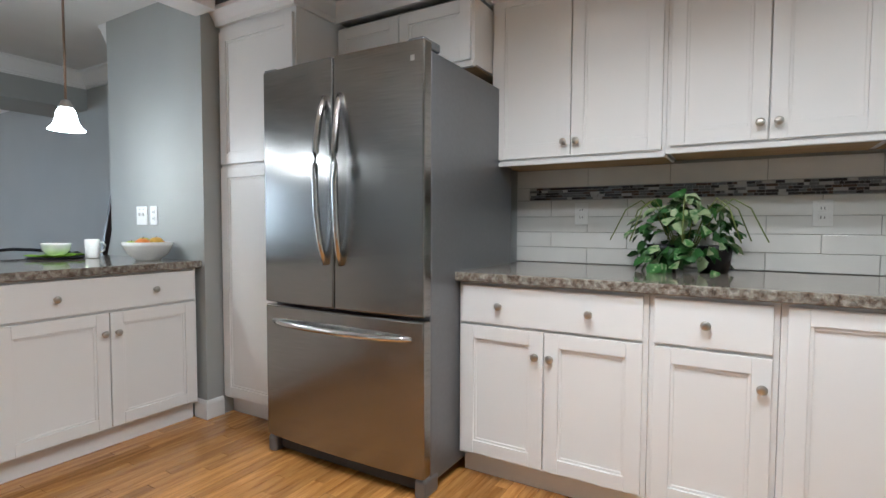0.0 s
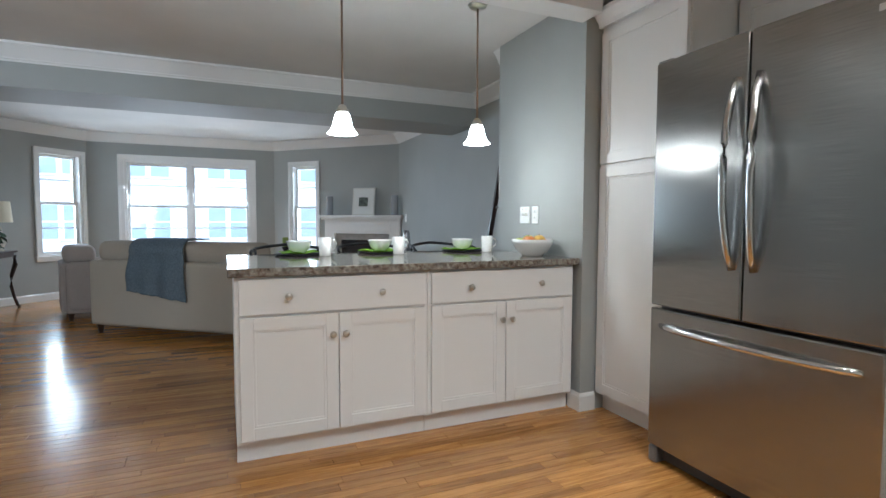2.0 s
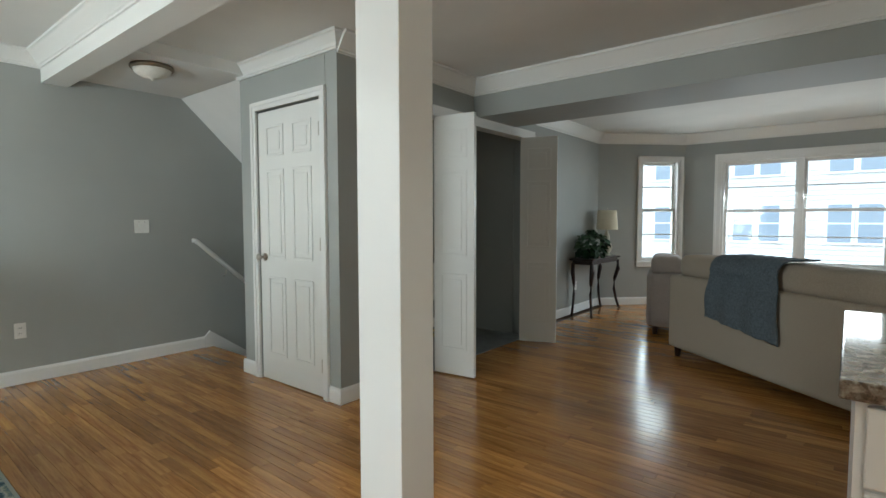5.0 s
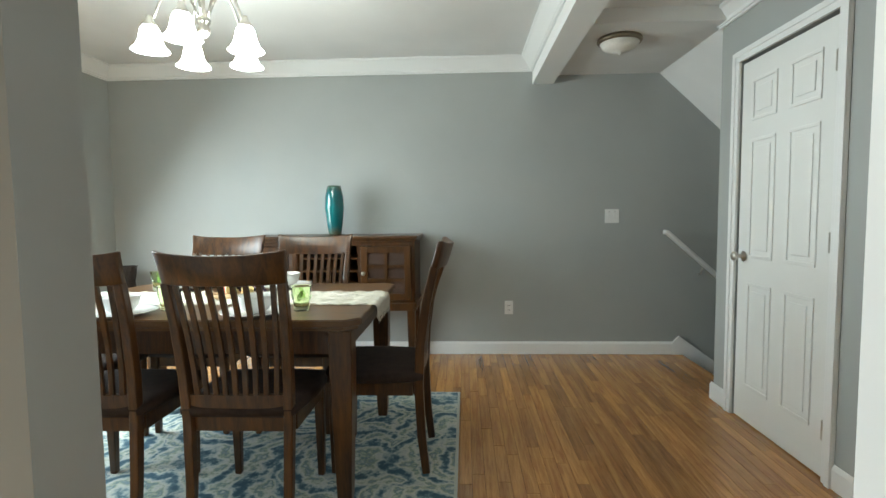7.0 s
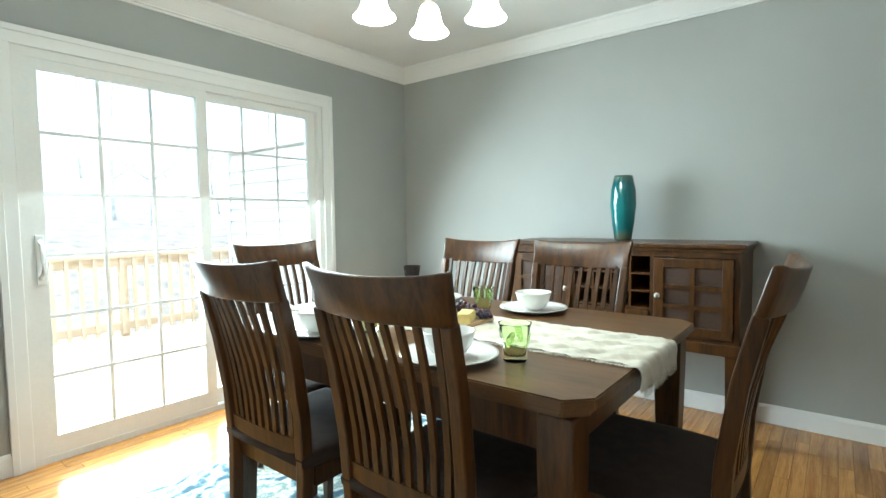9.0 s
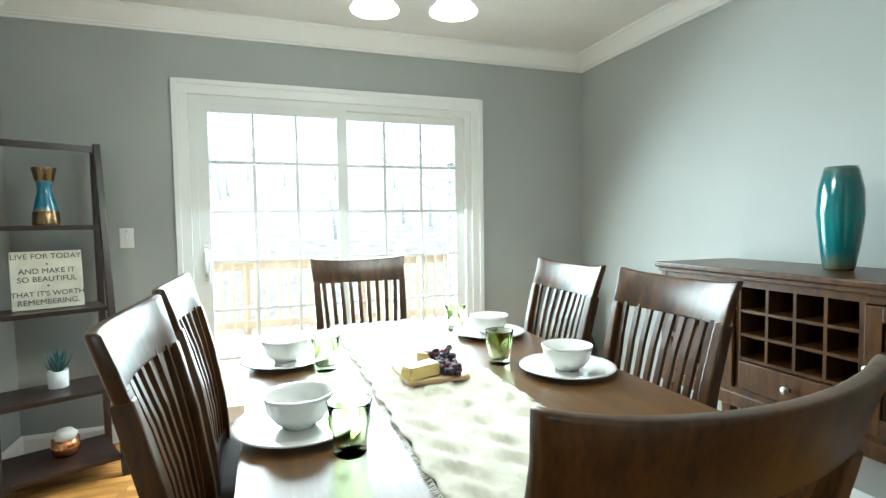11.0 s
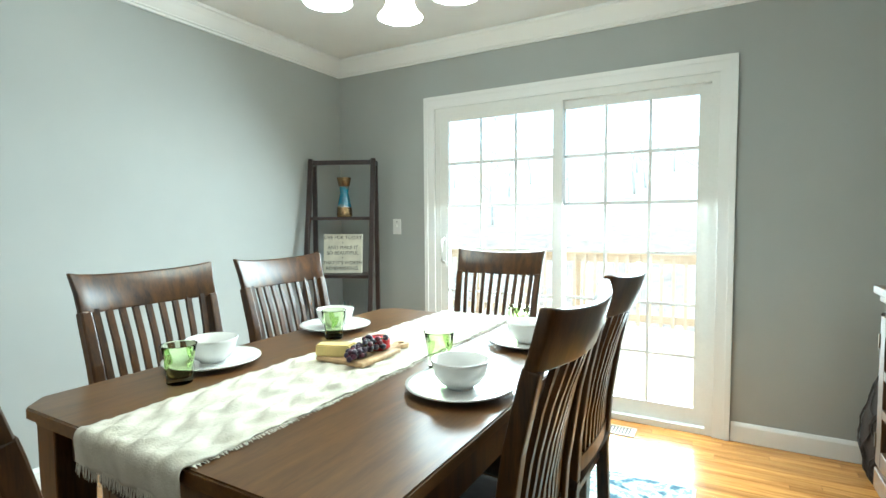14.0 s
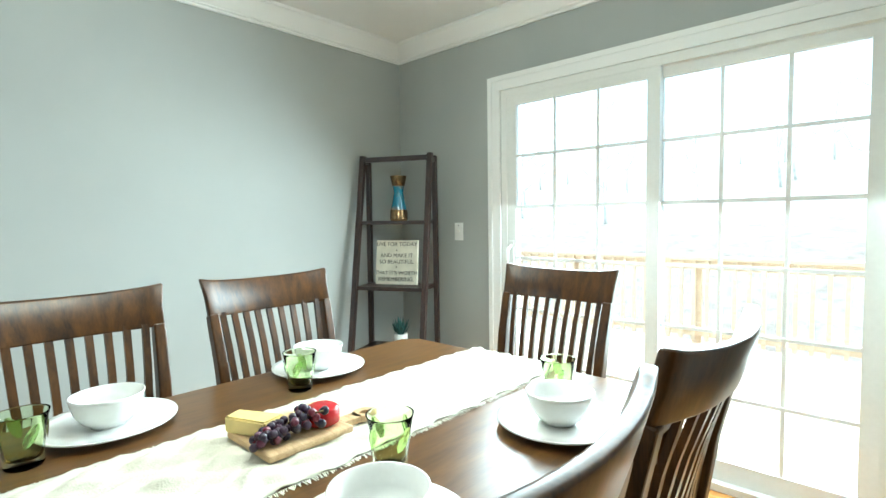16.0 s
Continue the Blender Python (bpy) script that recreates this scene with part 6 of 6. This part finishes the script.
part("mat", boxes((-0.18, 0.0005, 0.02, 0.18, 0.003, 0.41)), plain("white_mat", (0.72, 0.72, 0.68), 0.8), pf)
part("image", boxes((-0.08, 0.0035, 0.14, 0.08, 0.006, 0.28)), plain("dark_print", (0.10, 0.11, 0.09), 0.4, vary=0.8, grain=22), pf)
SMOKE = plain("smoky_glass", (0.72, 0.76, 0.80), 0.12, 0, 0.55, vary=0)
for x in (-0.58, 0.58):
    hv = thing("glass_vase", FM @ pose(x, 0.10, 1.2155), "tall cylindrical smoky glass vase on the mantel", "vase", "vases on the mantel")
    part("glass", lathe([(0, 0), (0.05, 0), (0.052, 0.30), (0.047, 0.30), (0.046, 0.012), (0, 0.012)], 24), SMOKE, hv)
# candle stand and silver vase behind the peninsula
sd = thing("side_table", pose(0.70, 4.0, 0), "small dark round side table", "side table")
part("top", lathe([(0, 0.56), (0.24, 0.56), (0.25, 0.57), (0.25, 0.58), (0.24, 0.59), (0, 0.59)], 32), BLACKWOOD, sd)
part("pedestal", lathe([(0.16, 0), (0.15, 0.03), (0.04, 0.06), (0.03, 0.2), (0.045, 0.3), (0.03, 0.45), (0.06, 0.56)], 20), BLACKWOOD, sd)
cs = thing("candle_holder", pose(0.62, 3.95, 0.59), "black turned candle holder with green candle", "candle holder")
part("holder", lathe([(0, 0), (0.06, 0), (0.06, 0.015), (0.02, 0.03), (0.03, 0.06), (0.015, 0.09), (0.03, 0.12), (0.015, 0.15), (0.03, 0.18), (0.045, 0.21), (0.045, 0.22), (0, 0.22)], 20), BLACK, cs)
part("candle", lathe([(0, 0.22), (0.036, 0.22), (0.036, 0.33), (0.03, 0.335), (0, 0.33)], 20), plain("green_wax", (0.20, 0.26, 0.05), 0.5), cs)
sd2 = thing("side_table", pose(2.10, 3.6, 0), "small dark square side table by the wall", "side table")
part("top", boxes((-0.22, -0.22, 0.60, 0.22, 0.22, 0.63), bevel=0.006), BLACKWOOD, sd2)
for sx in (-1, 1):
    for sy in (-1, 1):
        part("leg", boxes((sx * 0.20, sy * 0.20, 0, sx * 0.165, sy * 0.165, 0.5995)), BLACKWOOD, sd2)
sv2 = thing("ribbed_vase", pose(2.05, 3.55, 0.63), "tall ribbed silver vase on a side table", "vase")
part("vase", lathe([(0, 0), (0.06, 0)] + [(0.066 - 0.0018 * k + (0.006 if k % 2 else 0), 0.02 + 0.021 * k) for k in range(17)] + [(0.03, 0.38), (0, 0.34)], 24), plain("silver_glaze", (0.45, 0.45, 0.46), 0.25, 0.9), sv2)
ladder_shelf(pose(2.37, 1.30, 0, 0, 0, -90), "espresso wooden ladder shelf against the wall")

# ---- outdoors ----
def ground_height(x, y):
    if y > -9:
        base = -0.9
    else:
        f = (-9 - y)
        base = -0.9 + 0.9 * min(f, 3) * 0.55 + 0.20 * max(0, min(f - 3, 40)) + 0.12 * max(0, f - 43)
    return base + (0.15 * noise.noise(Vector((x * 0.3, y * 0.3, 0))) if y < -9 else 0)


bm = bmesh.new()
xs = [-2000, -400, -120] + [-60 + 3 * k for k in range(41)] + [120, 400, 2000]
ys = [-2000, -400, -120] + [-90 + 2.5 * k for k in range(47)] + [60, 120, 400, 2000]
g = [[bm.verts.new((x, y, ground_height(x, max(y, -120)))) for x in xs] for y in ys]
for a, b in zip(g, g[1:]):
    for i in range(len(xs) - 1):
        bm.faces.new((a[i], a[i + 1], b[i + 1], b[i])).smooth = True
mgd, tgd, bgd = nodes_of("leaf_litter")
n1 = node(tgd, "ShaderNodeTexNoise", Scale=3.5, Detail=8, Roughness=0.75)
tgd.links.new(place(tgd), n1.inputs["Vector"])
tgd.links.new(ramp(tgd, [(0.3, (0.16, 0.12, 0.09)), (0.5, (0.30, 0.24, 0.19)), (0.72, (0.46, 0.41, 0.35))], n1.outputs["Fac"]), bgd.inputs["Base Color"])
bgd.inputs["Roughness"].default_value = 0.95
bump(tgd, bgd, n1.outputs["Fac"], 0.8, 0.05)
solid("ground", bm, mgd, "leaf-covered brown ground rising to a hillside", "ground")
DECKW = wood("pressure_treated_pine", (0.54, 0.40, 0.27), (0.72, 0.57, 0.41), 0.7, (1, 14, 14), 2.0, 0.15, 0, None)
deck = thing("deck", pose(-3.05, -4.03, -0.10), "pale wooden deck outside the glass door", "deck", kind="structure")
dk = mesh_of("deck_board", boxes((-2.2, 0, -0.035, 3.6, 0.136, 0.0), bevel=0.004), DECKW)
for k in range(23):
    b = new("deck_board", dk)
    b.parent = deck
    b.location = (0, -0.14 - 0.1415 * k, 0)
part("joist_skirt", boxes((-2.2, -3.26, -0.26, 3.6, -3.22, -0.04), (-2.2, -3.2, -0.26, -2.16, -0.01, -0.04), (3.56, -3.2, -0.26, 3.6, -0.01, -0.04)), DECKW, deck)
for x in (-2.15, 0.7, 3.5):
    part("deck_post", boxes((x, -3.2, -0.95, x + 0.09, -3.11, -0.261)), DECKW, deck)
rail = thing("deck_railing", pose(-3.05, -7.20, -0.10), "pale wooden deck railing with square balusters", "railing")
part("top_rail", boxes((-2.2, -0.06, 0.90, 3.6, 0.06, 0.94), bevel=0.004), DECKW, rail)
part("upper_rail", boxes((-2.2, -0.02, 0.80, 3.6, 0.02, 0.8985)), DECKW, rail)
part("bottom_rail", boxes((-2.2, -0.02, 0.08, 3.6, 0.02, 0.17)), DECKW, rail)
for x in (-2.2, -0.75, 0.70, 2.15, 3.51):
    part("post", boxes((x, -0.066, 0.0, x + 0.09, -0.021, 0.899)), DECKW, rail)
bal = mesh_of("baluster", boxes((-0.018, 0.021, 0.04, 0.018, 0.055, 0.90)), DECKW)
for k in range(44):
    b = new("baluster", bal)
    b.parent = rail
    b.location = (-2.1 + 0.13 * k, 0, 0)
SIDING = plain("white_vinyl_siding", (0.70, 0.68, 0.64), 0.5, vary=0.04, grain=3)
sw = thing("siding_wall", pose(-4.85, -4.05, -0.9), "white vinyl-sided privacy wall beside the deck", "wall", kind="structure")
part("core", boxes((-0.10, -2.75, 0, -0.02, 0, 2.90)), SIDING, sw)
clap = bmesh.new()
cv = [clap.verts.new(p) for p in ((-0.019, -2.75, 0), (0.016, -2.75, 0), (-0.014, -2.75, 0.148), (-0.019, -2.75, 0.148), (-0.019, 0, 0), (0.016, 0, 0), (-0.014, 0, 0.148), (-0.019, 0, 0.148))]
for f in ((0, 1, 2, 3), (7, 6, 5, 4), (1, 5, 6, 2), (0, 4, 5, 1), (3, 2, 6, 7)):
    clap.faces.new([cv[i] for i in f])
bmesh.ops.recalc_face_normals(clap, faces=clap.faces)
clm = mesh_of("clapboard", clap, SIDING)
for k in range(19):
    b = new("clapboard", clm)
    b.parent = sw
    b.location = (0, 0, 0.15 * k)
part("corner_board", boxes((-0.11, -2.80, 0, 0.02, -2.752, 2.92)), SIDING, sw)
part("cap", boxes((-0.13, -2.82, 2.921, 0.04, 0.0, 2.96)), SIDING, sw)


def bare_tree(x, y, h, seed):
    r = random.Random(seed)
    th = thing("bare_tree", pose(x, y, ground_height(x, y) - 0.1), "leafless grey-brown tree on the hillside", "tree", "bare trees on the hillside")
    # bark much paler than its own grey-brown: distance haze put into the colour
    BARK = bpy.data.materials.get("haze_paled_bark") or plain("haze_paled_bark", (0.72, 0.68, 0.62), 0.9, vary=0.3, grain=12)
    lean = ((r.random() - 0.5) * 0.12, (r.random() - 0.5) * 0.12)
    trunk = [(lean[0] * z + 0.06 * math.sin(z), lean[1] * z, z) for z in [h * k / 8 for k in range(9)]]
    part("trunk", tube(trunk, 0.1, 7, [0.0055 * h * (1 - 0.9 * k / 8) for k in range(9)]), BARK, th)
    bm = bmesh.new()

    def limb(p, d, L, rad, depth):
        pts = [p]
        q, dd = Vector(p), Vector(d)
        for _ in range(4):
            dd = (dd + Vector((r.random() - 0.5, r.random() - 0.5, r.random() * 0.35)) * 0.35).normalized()
            q = q + dd * L / 4
            pts.append(tuple(q))
        t2 = tube(pts, rad, 4, [rad * (1 - 0.8 * k / 4) for k in range(5)])
        me = bpy.data.meshes.new("tmp")
        t2.to_mesh(me)
        t2.free()
        bm.from_mesh(me)
        bpy.data.meshes.remove(me)
        if depth:
            for k in range(3):
                a = r.random() * 6.28
                limb(pts[1 + k], (dd + Vector((math.cos(a), math.sin(a), 0.3)) * 0.8).normalized(), L * 0.6, rad * 0.5, depth - 1)

    for k in range(13):
        f = 0.15 + 0.8 * k / 13
        a = r.random() * 6.28
        j = int(f * 8)
        limb(trunk[j], (math.cos(a), math.sin(a), 0.7), h * 0.30 * (1.15 - f), 0.0026 * h * (1.1 - f), 2)
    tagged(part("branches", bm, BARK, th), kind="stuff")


rt = random.Random(21)
for k in range(34):
    bare_tree(-14 + 0.8 * k + rt.random(), -13 - 14 * rt.random(), 5.5 + 4 * rt.random(), 100 + k)

# houses across the street
hs = thing("house", pose(-2.0, 24.0, -0.9), "white sided three-storey row house across the street", "house")
part("wall", boxes((-16, 0, 0, 16, 8, 9.6)), SIDING, hs)
SLATE = plain("grey_shingle", (0.16, 0.16, 0.17), 0.9, vary=0.2, grain=6)
bm = bmesh.new()
v = [bm.verts.new(p) for p in ((-16.4, -0.5, 9.5), (16.4, -0.5, 9.5), (16.4, 4, 12.2), (-16.4, 4, 12.2), (16.4, 8.5, 9.5), (-16.4, 8.5, 9.5))]
for f in ((0, 1, 2, 3), (3, 2, 4, 5), (0, 3, 5), (1, 4, 2), (0, 5, 4, 1)):
    bm.faces.new([v[i] for i in f])
bmesh.ops.recalc_face_normals(bm, faces=bm.faces)
part("roof", bm, SLATE, hs)
# thin strips in a darker siding tone paint the shadow line of each board
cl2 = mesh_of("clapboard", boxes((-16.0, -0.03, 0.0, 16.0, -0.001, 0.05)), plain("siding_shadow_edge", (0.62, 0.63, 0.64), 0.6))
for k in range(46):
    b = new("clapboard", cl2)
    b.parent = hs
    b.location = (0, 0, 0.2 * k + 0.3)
PANE = plain("dark_pane", (0.26, 0.30, 0.34), 0.08)
for zz in (1.2, 4.0, 6.7):
    for k in range(8):
        for dx in (0, 0.95):
            x = -11.6 + 3.3 * k + dx
            wn2 = part("window", boxes((x - 0.46, -0.09, zz - 0.08, x + 0.46, -0.031, zz + 1.58)), TRIM, hs)
            for q in (0, 1):
                part("pane", boxes((x - 0.37, -0.10, zz + 0.78 * q, x + 0.37, -0.0905, zz + 0.02 + 0.78 * q + 0.70)), PANE, wn2)

# ---- oak floor strips ----
WIDTH = 0.0585
lengths = (0.36, 0.52, 0.70, 0.88, 1.10)


def strip(x0, x1, y0, y1, verts, faces):
    k = len(verts)
    g = 0.0006
    verts += [(x0 + g, y0 + g, -0.0006), (x1 - g, y0 + g, -0.0006), (x1 - g, y1 - g, -0.0006), (x0 + g, y1 - g, -0.0006), (x0 + 0.002, y0 + 0.002, 0.0), (x1 - 0.002, y0 + 0.002, 0.0), (x1 - 0.002, y1 - 0.002, 0.0), (x0 + 0.002, y1 - 0.002, 0.0),
              (x0 + g, y0 + g, -0.012), (x1 - g, y0 + g, -0.012), (x1 - g, y1 - g, -0.012), (x0 + g, y1 - g, -0.012)]
    for f in ((4, 5, 6, 7), (0, 1, 5, 4), (1, 2, 6, 5), (2, 3, 7, 6), (3, 0, 4, 7), (8, 9, 1, 0), (9, 10, 2, 1), (10, 11, 3, 2), (11, 8, 0, 3)):
        faces.append(tuple(k + i for i in f))


def mesh_from(name, verts, faces, material):
    me = bpy.data.meshes.new(name)
    me.from_pydata(verts, [], faces)
    me.materials.append(material)
    me.update()
    return me


floor = thing("floor", pose(0, 0, 0), "warm oak strip floor with satin varnish", "floor", kind="structure")
shared = {}
for length in lengths:
    vv, ff = [], []
    strip(0, length, 0, WIDTH, vv, ff)
    shared[length] = mesh_from("floor_board", vv, ff, FLOOR_O)
rest_v, rest_f = [], []
rng = random.Random(5)
single = 0
y = -3.88
while y < 6.7:
    y1 = y + WIDTH
    west = -4.88 if y < 0.98 else -2.74
    if y > 5.6:
        west = -2.85
    x, east_end = west, 2.84 if y < 0 else 2.39
    first = True
    while x < east_end - 0.01:
        length = rng.choice(lengths)
        if first:
            length *= rng.random() * 0.7 + 0.25
        near = -4.9 < x < 0.9 and ((-0.85 < y < 0.55) or (-1.9 < y < -0.8 and x > -1.3)) and not first and x + length < east_end
        if near and single < 300 and length in shared:
            b = new("floor_board", shared[length])
            b.parent = floor
            b.location = (x, y, 0)
            single += 1
        else:
            strip(x, min(east_end, x + length), y, y1, rest_v, rest_f)
        x += length
        first = False
    y = y1
rest = new("floor_boards", mesh_from("floor_boards", rest_v, rest_f, FLOOR_I))
rest.parent = floor
tagged(rest, kind="stuff")
